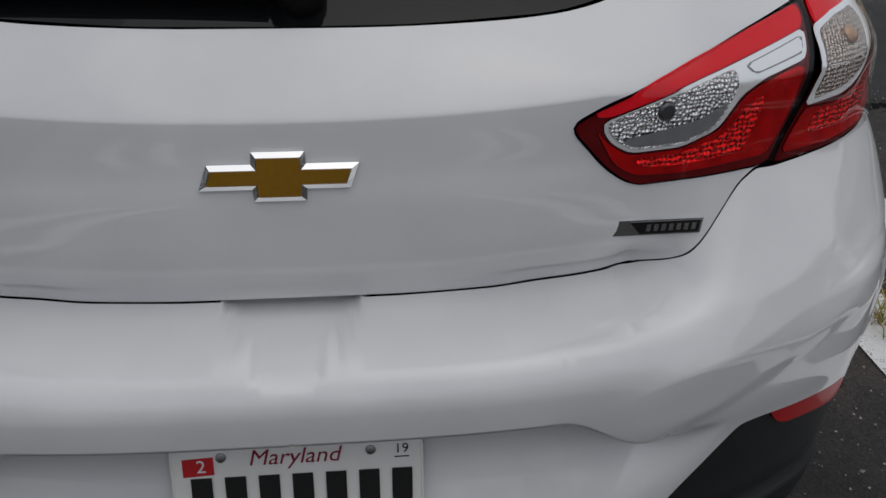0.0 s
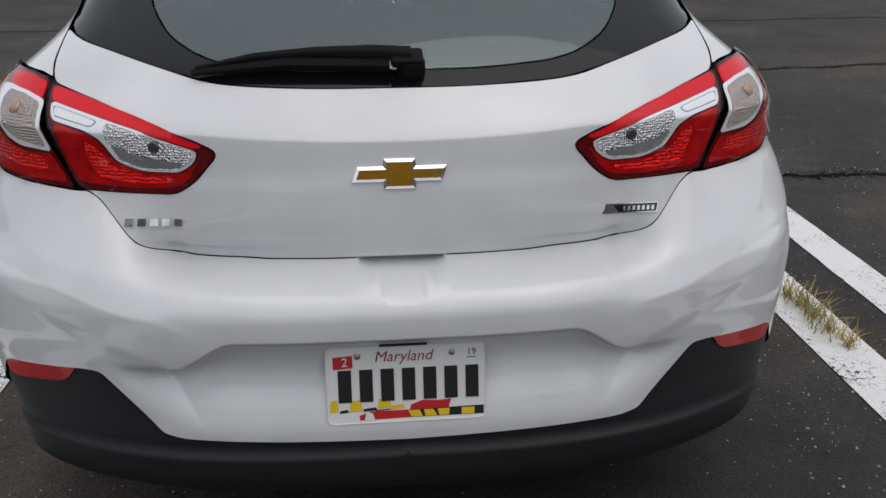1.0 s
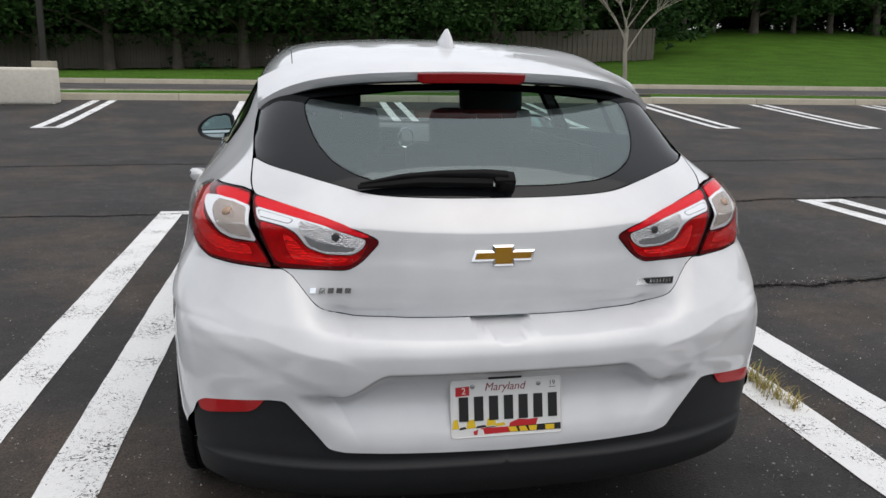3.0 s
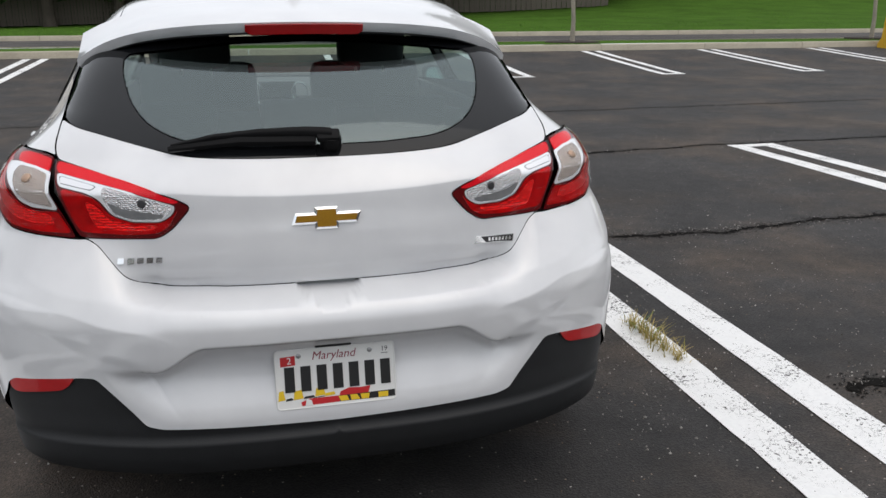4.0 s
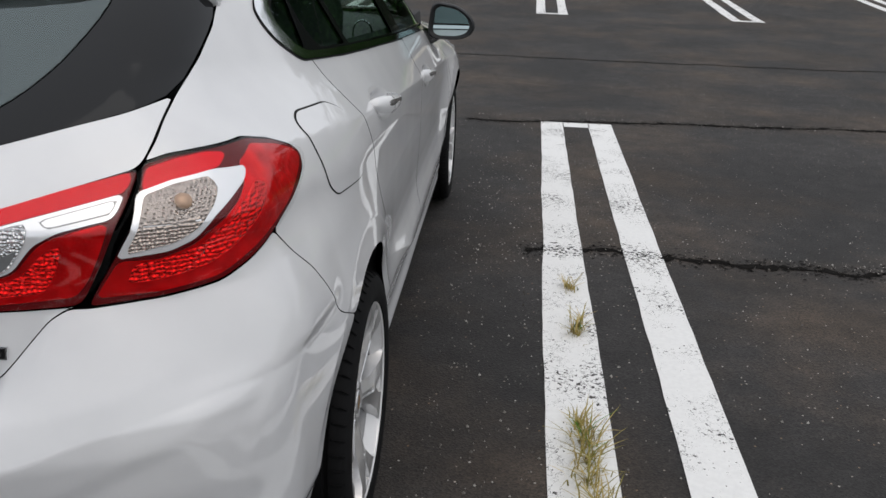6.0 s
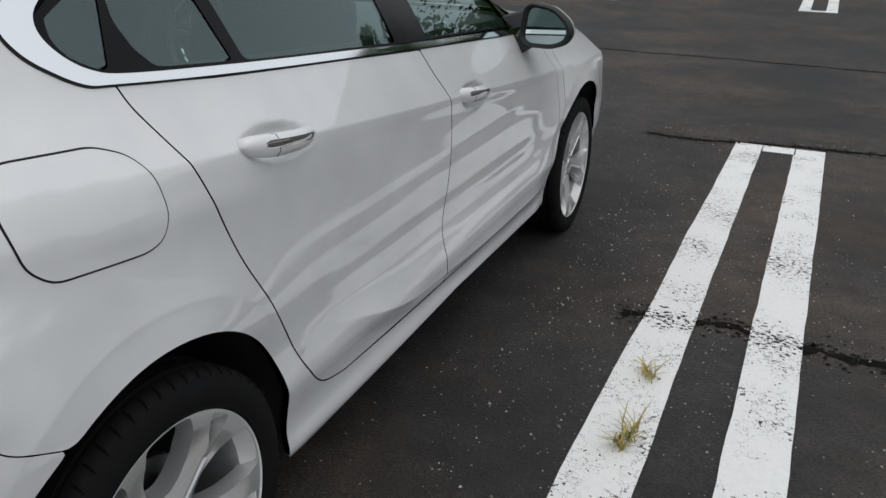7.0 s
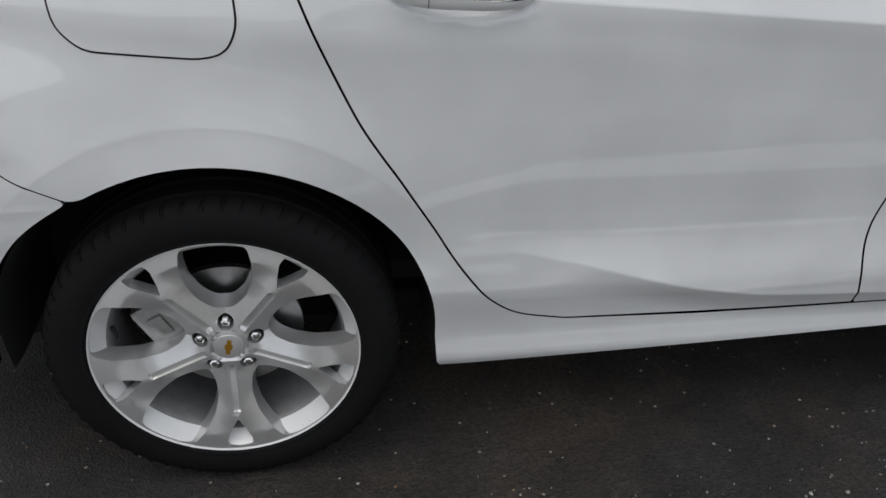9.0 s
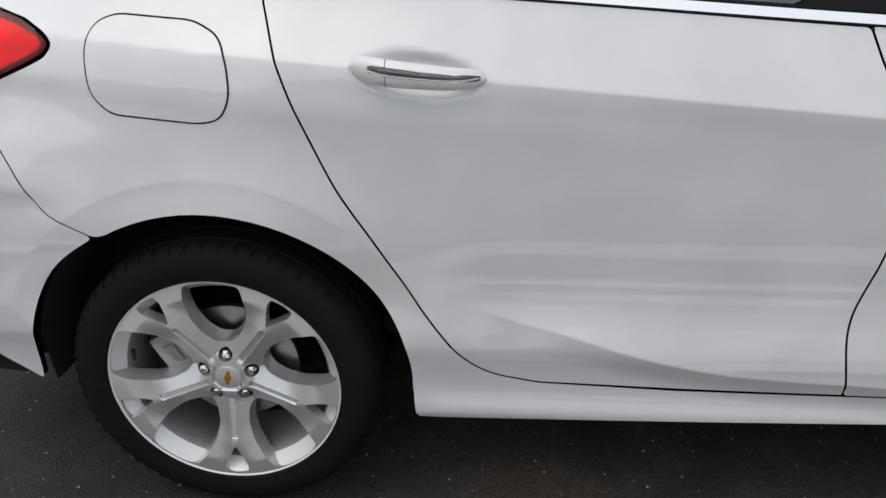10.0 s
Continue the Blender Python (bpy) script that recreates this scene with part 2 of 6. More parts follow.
SCREEN_GLASS = clear("windscreen_glass", (.82, .90, .87), gloss=(.95, 1, 1))
SILVER = plain("silver_lacquer", (.72, .72, .725), .35, metal=.12, coat=.4, grain=.03, scale=60)
# silver barrel in a darker grey: the shade behind the spokes, as colour
BARREL = plain("shaded_rim_barrel", (.24, .24, .245), .5, metal=.3, grain=.2, scale=50)
TYRE = plain("tyre_rubber", (.0075, .0075, .008), .75, grain=.25, scale=40, bump=.15, spec=.11)
SHELF = plain("load_cover", (.03, .032, .034), .85, grain=.04, scale=12)
SIDE_GLASS = clear("side_glass", (.62, .78, .72), gloss=(.82, 1, 1), ior=2.0)
FABRIC = plain("seat_fabric", (.022, .022, .024), .9, grain=.1, scale=60)
DASH = plain("dashboard_plastic", (.03, .03, .032), .6, grain=.15, scale=200, bump=.2)
MIRROR = plain("mirror_glass", (.42, .50, .50), .01, metal=1.0)
ASPHALT = asphalt("asphalt")
ROAD = asphalt("road_asphalt", (.055, .050, .048), (.075, .066, .058))
LINE = line_paint()
CONCRETE = plain("concrete", (.42, .38, .30), .85, grain=.18, scale=25, bump=.4)
PALE_CONCRETE = plain("pale_concrete", (.58, .55, .48), .85, grain=.15, scale=18, bump=.4)
LAWN = plain("lawn_soil", (.050, .108, .014), 1.0, grain=.35, scale=9, bump=.5, spec=.05)
GRASS = island("grass_blades", (.06, .15, .02), (.125, .26, .04))
DRY_GRASS = island("dry_grass", (.22, .20, .06), (.55, .42, .17))
LEAF = island("leaves", (.012, .034, .010), (.052, .105, .03))
NEEDLE = island("conifer_needles", (.016, .042, .020), (.055, .11, .05))
BARK = plain("bark", (.09, .075, .06), .9, grain=.35, scale=30, bump=.8)
PALE_BARK = plain("pale_bark", (.30, .27, .22), .9, grain=.25, scale=30, bump=.5)
WOOD = plain("fence_wood", (.115, .10, .08), .85, grain=.3, scale=22, bump=.4)
MULCH = plain("mulch", (.03, .02, .015), .95, grain=.4, scale=40, bump=1.0)
YELLOW = plain("yellow_plastic", (.62, .36, .02), .5, grain=.12, scale=20, bump=.2)
POLE = plain("dark_pole", (.03, .028, .025), .5, grain=.2, scale=20)
PLATE_WHITE = plain("plate_white", (.74, .74, .72), .4, grain=.03, scale=50)
PLATE_RED = plain("plate_red", (.5, .015, .02), .4)
PLATE_YELLOW = plain("plate_yellow", (.75, .5, .02), .4)
PLATE_BLACK = plain("plate_black", (.012, .012, .012), .4)
PLATE_MAROON = plain("plate_maroon", (.22, .01, .03), .4)
CRACK = plain("crack_dirt", (.010, .0092, .0085), .95, grain=.3, scale=80, spec=.05)
STONE = island("loose_stones", (.06, .055, .05), (.45, .43, .40))

def curve(*pts):
    """A smooth monotone curve through the points (a, b)."""
    xs, ys = np.array([p[0] for p in pts], float), np.array([p[1] for p in pts], float)
    h, d = np.diff(xs), np.diff(ys) / np.diff(xs)
    m = np.r_[d[0], np.where(d[1:] * d[:-1] > 0, 2 * d[1:] * d[:-1] / (d[1:] + d[:-1] + 1e-12), 0), d[-1]]

    def at(x):
        x = np.clip(x, xs[0], xs[-1])
        i = np.clip(np.searchsorted(xs, x) - 1, 0, len(h) - 1)
        t = (x - xs[i]) / h[i]
        return ((1 + 2 * t) * (1 - t) ** 2 * ys[i] + t * (1 - t) ** 2 * h[i] * m[i]
                + t * t * (3 - 2 * t) * ys[i + 1] + t * t * (t - 1) * h[i] * m[i + 1])
    return at


def flow(pts, n=5):
    """A smooth line through the points (Catmull-Rom)."""
    p = np.array(pts, float)
    q = np.r_[[2 * p[0] - p[1]], p, [2 * p[-1] - p[-2]]]
    out = []
    for i in range(1, len(q) - 2):
        for t in np.arange(n) / n:
            a, b, c, d = q[i - 1:i + 3]
            out.append(.5 * (2 * b + (c - a) * t + (2 * a - 5 * b + 4 * c - d) * t * t + (3 * b - a - 3 * c + d) * t ** 3))
    return [tuple(v) for v in out] + [tuple(p[-1])]


def arc(cy, cz, r, a0, a1, n, grow=0.0):
    """Points (y, z) on a circle, from one angle to another; it widens past 120 degrees."""
    return [(cy + (r + grow * float(step(np.float64(a), 115, 175))) * math.cos(math.radians(a)), cz + (r + grow * float(step(np.float64(a), 115, 175))) * math.sin(math.radians(a))) for a in np.linspace(a0, a1, n)]


def step(x, a, b):
    t = np.clip((x - a) / (b - a), 0, 1)
    return t * t * (3 - 2 * t)


def smax(a, b, k):
    h = np.clip(0.5 + 0.5 * (a - b) / k, 0, 1)
    return b + (a - b) * h + k * h * (1 - h)


def bump(x, c, w):
    return np.exp(-((x - c) / w) ** 2)


SIDE = curve((.15, .80), (.2, .845), (.24, .862), (.29, .864), (.33, .868), (.37, .876), (.42, .889), (.50, .892), (.60, .888), (.70, .883),
             (.80, .881), (.88, .8825), (.9305, .8860), (.9355, .8842), (.942, .881), (1.0, .853), (1.065, .820), (1.1, .80), (1.36, .652), (1.5, .57))
TAPER = curve((0, -.17), (.2, -.095), (.4, -.05), (.6, -.022), (.9, -.004), (1.3, 0), (3.2, 0), (3.6, .004), (4.0, -.005), (4.3, -.08), (4.46, -.22))
FLARE = curve((0, .06), (.2, .050), (.4, .030), (.6, .014), (.9, 0), (1.2, 0))
UPPER = curve((.3, -.15), (.6, -.115), (.98, -.07), (1.5, -.02), (2.0, 0), (2.6, 0), (3.2, -.02), (4.4, -.05))
REAR = curve((.15, .20), (.2, .10), (.25, .05), (.30, .032), (.40, .024), (.50, .018), (.58, .004), (.64, .0), (.68, .012), (.71, .04),
             (.735, .078), (.76, .094), (.80, .108), (.875, .128), (.925, .1338), (.9335, .1347), (.938, .1370), (.946, .1434), (.958, .1533), (1.0, .190), (1.05, .245), (1.1, .315),
             (1.2, .47), (1.3, .63), (1.4, .79), (1.5, .95))
SHELF_Y = curve((.60, 0), (.64, .002), (.66, .0045), (.673, .009), (.680, .013), (.684, .024), (.692, .060), (.700, .098), (.7055, .111), (.712, .101), (.72, .0855), (.735, .0545), (.76, .0265), (.80, .011), (.86, 0), (.95, 0))
NOSE = curve((.15, 4.25), (.3, 4.40), (.5, 4.45), (.65, 4.43), (.8, 4.34), (.95, 4.1), (1.5, 3.0))
TOP = curve((.3, 1.30), (.5, 1.335), (.7, 1.385), (1.2, 1.45), (1.8, 1.468), (2.3, 1.435), (2.6, 1.36), (3.0, 1.17), (3.3, 1.04), (3.42, 1.0),
            (3.8, .965), (4.2, .90), (4.46, .78))
CREST = curve((1.22, .550), (1.30, .515), (1.42, .480), (1.53, .4515), (1.64, .420), (1.75, .390), (1.87, .367), (1.98, .358), (2.1, .352), (2.3, .338), (2.6, .330), (3.2, .325))
# the doors draw in above the sill
WAIST = curve((.38, 0), (.44, -.009), (.48, -.0155), (.52, -.0190), (.56, -.0168), (.60, -.0122), (.65, -.0062), (.70, -.0018), (.74, 0))
# folds of the rear bumper, by the length round the corner: the upper roll, the crease, the upper edge, the top of the black trim; and the upright fin, by its height
ROLL = curve((.30, .684), (.40, .690), (.47, .696), (.56, .709), (.66, .721), (.75, .739), (.82, .766), (.87, .81), (.95, .86))
CREASE = curve((.36, .598), (.42, .629), (.46, .640), (.51, .648), (.56, .658), (.65, .680), (.77, .699), (.85, .709), (1.1, .702))
TRIM_TOP = curve((.40, .520), (.50, .524), (.61, .527), (.67, .527), (.78, .514), (.84, .500), (.9, .49))
FIN = curve((.44, .832), (.50, .842), (.537, .862), (.605, .877), (.666, .901), (.70, .94))


ARC = .6 * math.pi / 2


def around(x, y):
    """The length round the rear corner of the car, from its middle."""
    w = np.clip(np.arctan2(x - .3, .6 - y), 0, math.pi / 2)
    return np.where(x < .3, x, np.where(y > .6, y + .3 + ARC - .6, .3 + .6 * w))


# the gap under the tailgate: x, y, z
GATE_GAP = [(0, .146, .7055), (.13, .147, .7055), (.25, .156, .7072), (.30, .163, .710), (.36, .172, .7112), (.40, .179, .713), (.432, .175, .7205), (.462, .164, .733), (.483, .152, .747), (.497, .147, .760),
            (.509, .148, .774), (.522, .149, .791), (.537, .153, .810), (.551, .160, .828), (.574, .188, .8425)]
RISE = curve(*[(x, z - .7055) for x, y, z in GATE_GAP[:7]], (.48, .021), (.7, .022))
BUMPER_TOP = curve(*[(x, z) for x, y, z in GATE_GAP], (.7, .8455), (.9, .858))


def roof_height(x, y):
    flat = step(y, .72, 1.05) * (1 - step(y, 2.2, 2.7)) * (1 - step(x, .38, .72))
    return TOP(y) - (.038 * (x / .6) ** 2 + .045 * (x / .6) ** 4) * (1 - .62 * step(y, 2.9, 3.4)) * (1 - flat) - flat * .034 * (x / .6) ** 2


def body(x, y, z, pocket=1.0):
    """Below 0 inside the painted body, above 0 outside."""
    x = np.abs(x)
    high = z + .08 * (y - 1.5) * step(z, .5, .85)
    side = SIDE(high) + TAPER(y) + UPPER(y) * step(high, .84, 1.07)
    side = side + FLARE(y) * (1 - step(z, .70, .92))
    side = side + .050 * bump(z, .63, .13) * (bump(y, .85, np.where(y > .85, .25, .36)) + 1.3 * bump(y, 3.55, .34))
    # the lips of the wheel arches turn in
    for yc in (.847, 3.547):
        turn_in = np.clip(.449 - np.hypot(y - yc, z - .316), 0, .066)
        side = side - .150 * turn_in * np.minimum(1, turn_in / .010) * step(z, .40, .55)
    side = side - .022 * (1 - step(y, .50, .95)) * step(z, .80, .93)
    fold = z - .13 * np.minimum(x, .36) ** 2 * step(z, .87, .925) * (1 - step(z, .96, 1.03))
    rear = REAR(fold) + .37 * x ** 3
    shelf = 1 - step(x, .40, .52)
    rear = rear + SHELF_Y(z - RISE(x)) * shelf
    # plate recess, hand pocket under the tailgate, inset lower corners
    edge = .600 - .062 * step(x, .31, .435)
    facet = .385 + .62 * (z - .405)
    under = 1 - np.clip((edge - z) / .050, 0, 1)
    rear = rear + .052 * step(z, .385, .54) * (1 - under ** 2.2) * (1 - np.clip((x - facet) / .095, 0, 1)) ** 1.4
    wide = np.clip(.037 + 2.0 * (z - .678), .028, .078)
    rear = rear + .066 * pocket * (1 - step(x, wide - .010, wide + .006)) * step(z, .668, .698) * (1 - step(z, .80, .85))
    rear = rear - .014 * (1 - step(z, .336, .354))
    rear = rear + .004 * step(.53 + .40 * (x - .40) - z, -.008, .03) * step(x, .40, .50) * step(z, .36, .42)
    # pockets behind the door handles
    for cy, cz in ((1.258, .950), (2.272, .866)):
        side = side - .024 * step(1.2 - np.hypot((y - cy) / .108, (z - cz + .085 * (y - cy)) / .034), 0, .9)
    # wedge low on the doors, widening to the front
    crest = CREST(y)
    above = np.clip((z - crest) / (.03 + .12 * step(y, 1.2, 2.1)), 0, 1)
    wedge = np.where(z > crest, (1 - above) ** 1.6, 1 - step(crest - z, -.045, .075))
    wedge = np.where(z > crest, wedge, wedge / (1 - step(np.float64(0), -.045, .075)))
    side = side + .0175 * wedge * step(y, 1.22, 1.75) * (1 - step(y, 2.95, 3.25))
    # the rounded sill
    side = side + .010 * bump(z, .245, .035) * step(y, 1.15, 1.3) * (1 - step(y, 3.05, 3.2))
    side = side + WAIST(z) * step(y, 1.02, 1.45) * (1 - step(y, 2.9, 3.25))
    top = roof_height(x, y)
    g = smax(x - side, rear - y, .09)
    # the folds of the bumper's corner: a roll, and a scoop under the crease that ends at the fin
    a = around(x, y)
    low, knee, high_end = CREASE(a), ROLL(a), BUMPER_TOP(x)
    now, at_low, at_top = (REAR(q) + SHELF_Y(q - RISE(x)) * shelf for q in (z, low, high_end))
    even = (at_top - at_low) / np.maximum(high_end - low, .02)
    rate = even + .5 * (.40 - even) * (1 - step(a, .66, .92))
    knee = np.minimum(knee, high_end - .012)
    at_knee = at_low + rate * (knee - low)
    straight = np.where(z < knee, at_low + rate * (z - low), at_knee + (at_top - at_knee) * (z - knee) / (high_end - knee))
    g = g + np.where((z > low) & (z < high_end), straight - now, 0) * step(a, .36, .60) * (1 - .5 * step(a, .70, 1.0) - .2 * step(a, 1.0, 1.2)) * (1 - step(y, .5, .62))
    t = np.clip((CREASE(a) - z) / np.maximum(CREASE(a) - TRIM_TOP(a), .02), 0, 1)
    scoop = 6.75 * t * (1 - t) ** 2
    fin = FIN(z)
    g = g + .0050 * scoop * step(a, .42, .66) * (1 - step(a, fin - .034, fin + .004)) * (1 - step(y, .5, .6))
    g = smax(g, y - NOSE(z) + .35 * x ** 3, .12)
    return smax(g, (z - top) * .8, .07)


def shell(x, y, z):
    """The body without the hand pocket."""
    return body(x, y, z, 0.0)



def rays(kind, a, b):
    """Where the rays of a chart start and which way they go. side: y, z; rear: x, z; wrap: length round the corner, z; top: x, y; rail: y, length up a slope."""
    a, b = np.asarray(a, float), np.asarray(b, float)
    o, i = np.zeros_like(a), np.ones_like(a)
    if kind == "side":
        return np.stack([i * 1.1, a, b], -1), np.stack([-i, o, o], -1)
    if kind == "rear":
        return np.stack([a, -.2 * i, b], -1), np.stack([o, i, o], -1)
    if kind == "front":
        return np.stack([a, 4.9 * i, b], -1), np.stack([o, -i, o], -1)
    if kind == "rail":
        h = math.sqrt(.5)
        return np.stack([.9 - b * h + .5 * h, a, 1.0 + b * h + .5 * h], -1), np.stack([-h * i, o, -h * i], -1)
    if kind == "top":
        return np.stack([a, b, 1.7 * i], -1), np.stack([o, o, -i], -1)
    w = np.clip((a - .3) / .6, 0, math.pi / 2)
    out = np.stack([np.sin(w), -np.cos(w), o], -1)
    base = np.stack([np.minimum(a, .3) + .6 * np.sin(w), .6 - .6 * np.cos(w) + np.maximum(a - .3 - ARC, 0), b], -1)
    return base + out * .15, -out


def meet(start, way, g=None, reach=1.3, n=60):
    """The first points at which rays meet the body."""
    g = g or body
    t0 = np.zeros(len(start))
    g0 = g(*start.T)
    found, lo, hi = np.zeros(len(start), bool), np.zeros(len(start)), np.full(len(start), reach)
    for k in range(1, n + 1):
        t = reach * k / n
        g1 = g(*(start + way * t).T)
        new_hit = ~found & (g1 <= 0)
        lo[new_hit], hi[new_hit] = reach * (k - 1) / n, t
        found |= new_hit
    for _ in range(22):
        mid = (lo + hi) / 2
        inside = g(*(start + way * mid[:, None]).T) <= 0
        hi, lo = np.where(inside, mid, hi), np.where(inside, lo, mid)
    return start + way * hi[:, None], found


def normals(p, g=None):
    g = g or body
    e = 1e-3
    n = np.stack([g(*(p + d).T) - g(*(p - d).T) for d in np.eye(3) * e], -1)
    return n / np.maximum(np.linalg.norm(n, axis=1, keepdims=True), 1e-9)


# ---- building helpers ----
def thing(name, label="", category="", group="", kind="", at=(0, 0, 0)):
    ob = new(name)
    ob.empty_display_size = .1
    ob.location = at
    return tagged(ob, label, category, group, kind)


def solid(name, verts, faces, mat, parent=None, label="", smooth=True, loops=None, sharp=None):
    """One mesh object from points and faces."""
    me = bpy.data.meshes.new(name)
    me.from_pydata([tuple(v) for v in verts], [], [tuple(int(i) for i in f) for f in faces])
    me.materials.append(mat)
    if smooth:
        me.polygons.foreach_set("use_smooth", [True] * len(me.polygons))
    if loops is not None:
        me.normals_split_custom_set([tuple(n) for n in loops])
    elif sharp:
        me.set_sharp_from_angle(angle=radians(sharp))
    ob = new(name, me)
    if parent is not None:
        ob.parent = parent
    if label:
        ob["label"] = label
    return ob


def part(name, bm, mat, parent=None, label="", smooth=True, sharp=35):
    """Links a bmesh as one mesh object."""
    bmesh.ops.recalc_face_normals(bm, faces=bm.faces)
    me = bpy.data.meshes.new(name)
    bm.to_mesh(me)
    bm.free()
    me.materials.append(mat)
    if smooth:
        me.polygons.foreach_set("use_smooth", [True] * len(me.polygons))
        me.set_sharp_from_angle(angle=radians(sharp))
    ob = new(name, me)
    if parent is not None:
        ob.parent = parent
    if label:
        ob["label"] = label
    return ob


def box(size, at=(0, 0, 0), turn=(0, 0, 0), bevel=.004, bm=None):
    bm = bm or bmesh.new()
    r = bmesh.ops.create_cube(bm, size=1)
    bmesh.ops.scale(bm, vec=size, verts=r["verts"])
    if bevel:
        es = list({e for v in r["verts"] for e in v.link_edges})
        r2 = bmesh.ops.bevel(bm, geom=es, offset=bevel, segments=2, affect="EDGES", profile=.6)
        vs = list({v for f in r2["faces"] for v in f.verts} | {v for v in r["verts"] if v.is_valid})
    else:
        vs = r["verts"]
    bmesh.ops.transform(bm, matrix=pose(*at, *turn), verts=vs)
    return bm


def lathe(profile, n=64, axis="x", bm=None, m=None):
    """Turns (along the axis, radius) round the axis."""
    bm = bm or bmesh.new()
    rings = []
    for k in range(n):
        w = 2 * math.pi * k / n
        ring = []
        for a, r in profile:
            c, s = r * math.cos(w), r * math.sin(w)
            p = Vector((a, c, s)) if axis == "x" else Vector((c, s, a))
            ring.append(bm.verts.new(m @ p if m else p))
        rings.append(ring)
    for k in range(n):
        p, q = rings[k], rings[(k + 1) % n]
        for j in range(len(profile) - 1):
            bm.faces.new((p[j], p[j + 1], q[j + 1], q[j]))
    return bm


def tube(points, radii, n=8, bm=None, caps=True):
    """A round bar along points."""
    bm = bm or bmesh.new()
    pts = [Vector(p) for p in points]
    if not isinstance(radii, (list, tuple)):
        radii = [radii] * len(pts)
    rings = []
    for i, p in enumerate(pts):
        d = (pts[min(i + 1, len(pts) - 1)] - pts[max(i - 1, 0)]).normalized()
        u = d.cross(Vector((0, 0, 1)) if abs(d.z) < .9 else Vector((1, 0, 0))).normalized()
        v = d.cross(u)
        rings.append([bm.verts.new(p + (u * math.cos(2 * math.pi * k / n) + v * math.sin(2 * math.pi * k / n)) * radii[i]) for k in range(n)])
    for a, b in zip(rings, rings[1:]):
        for k in range(n):
            bm.faces.new((a[k], a[(k + 1) % n], b[(k + 1) % n], b[k]))
    if caps:
        bm.faces.new(rings[0]), bm.faces.new(rings[-1])
    return bm


def loft(sections, closed=True, caps=True, bm=None):
    """A skin over rows of points."""
    bm = bm or bmesh.new()
    rows = [[bm.verts.new(p) for p in s] for s in sections]
    n = len(rows[0])
    for a, b in zip(rows, rows[1:]):
        for k in range(n if closed else n - 1):
            bm.faces.new((a[k], a[(k + 1) % n], b[(k + 1) % n], b[k]))
    if caps and closed:
        bm.faces.new(rows[0]), bm.faces.new(rows[-1])
    return bm


def slab(outline, depth, m, bevel=.0, bm=None):
    """A flat shape (x, y) with thickness, raised along its own z, at the pose m."""
    bm = bm or bmesh.new()
    top = [bm.verts.new(m @ Vector((x * (1 - bevel), y * (1 - bevel), depth))) for x, y in outline]
    low = [bm.verts.new(m @ Vector((x, y, 0))) for x, y in outline]
    bm.faces.new(top), bm.faces.new(low[::-1])
    for k in range(len(top)):
        j = (k + 1) % len(top)
        bm.faces.new((low[k], low[j], top[j], top[k]))
    return bm


def lettering(name, text, size, m, mat, parent, shear=0.0, depth=.0006, spacing=1.0):
    cu = bpy.data.curves.new(name, "FONT")
    cu.body, cu.size, cu.extrude, cu.shear, cu.space_character = text, size, depth, shear, spacing
    cu.align_x, cu.align_y, cu.resolution_u = "CENTER", "CENTER", 3
    tmp = new(name, cu)
    me = bpy.data.meshes.new_from_object(tmp.evaluated_get(bpy.context.evaluated_depsgraph_get()))
    bpy.data.objects.remove(tmp)
    bpy.data.curves.remove(cu)
    me.transform(m)
    me.materials.clear()
    me.materials.append(mat)
    ob = new(name, me)
    ob.parent = parent
    return ob


# ---- panels that lie on the body ----
LETTER = {"s": "side", "r": "rear", "w": "wrap", "t": "top", "l": "rail", "f": "front"}


def to_chart(kind, p):
    x, y, z = p.T
    if kind == "side":
        return np.stack([y, z], -1)
    if kind in ("rear", "front"):
        return np.stack([x, z], -1)
    if kind == "top":
        return np.stack([x, y], -1)
    if kind == "rail":
        return np.stack([y, (z - x - .1) * math.sqrt(.5)], -1)
    w = np.clip(np.arctan2(x - .3, .6 - y), 0, math.pi / 2)
    return np.stack([np.where(x < .3, x, np.where(y > .6, y + .3 + ARC - .6, .3 + .6 * w)), z], -1)


def corners(kind, pts):
    """Corner points in a chart; a point may come from another chart, named by its first letter."""
    more = []
    for p, q in zip(pts, [*pts[1:], pts[0]]):
        more.append(p)
        if isinstance(p[0], str) and q[0] == p[0]:
            n = int(math.dist(p[1:3], q[1:3]) / .03)
            more += [(p[0], *(p[i] + (q[i] - p[i]) * k / (n + 1) for i in (1, 2))) for k in range(1, n + 1)]
    out = np.zeros((len(more), 2))
    for letter in {p[0] for p in more if isinstance(p[0], str)}:
        idx = [i for i, p in enumerate(more) if p[0] == letter]
        q, _ = meet(*rays(LETTER[letter], [more[i][1] for i in idx], [more[i][2] for i in idx]))
        out[idx] = to_chart(kind, q)
    for i, p in enumerate(more):
        if not isinstance(p[0], str):
            out[i] = p[:2]
    return out


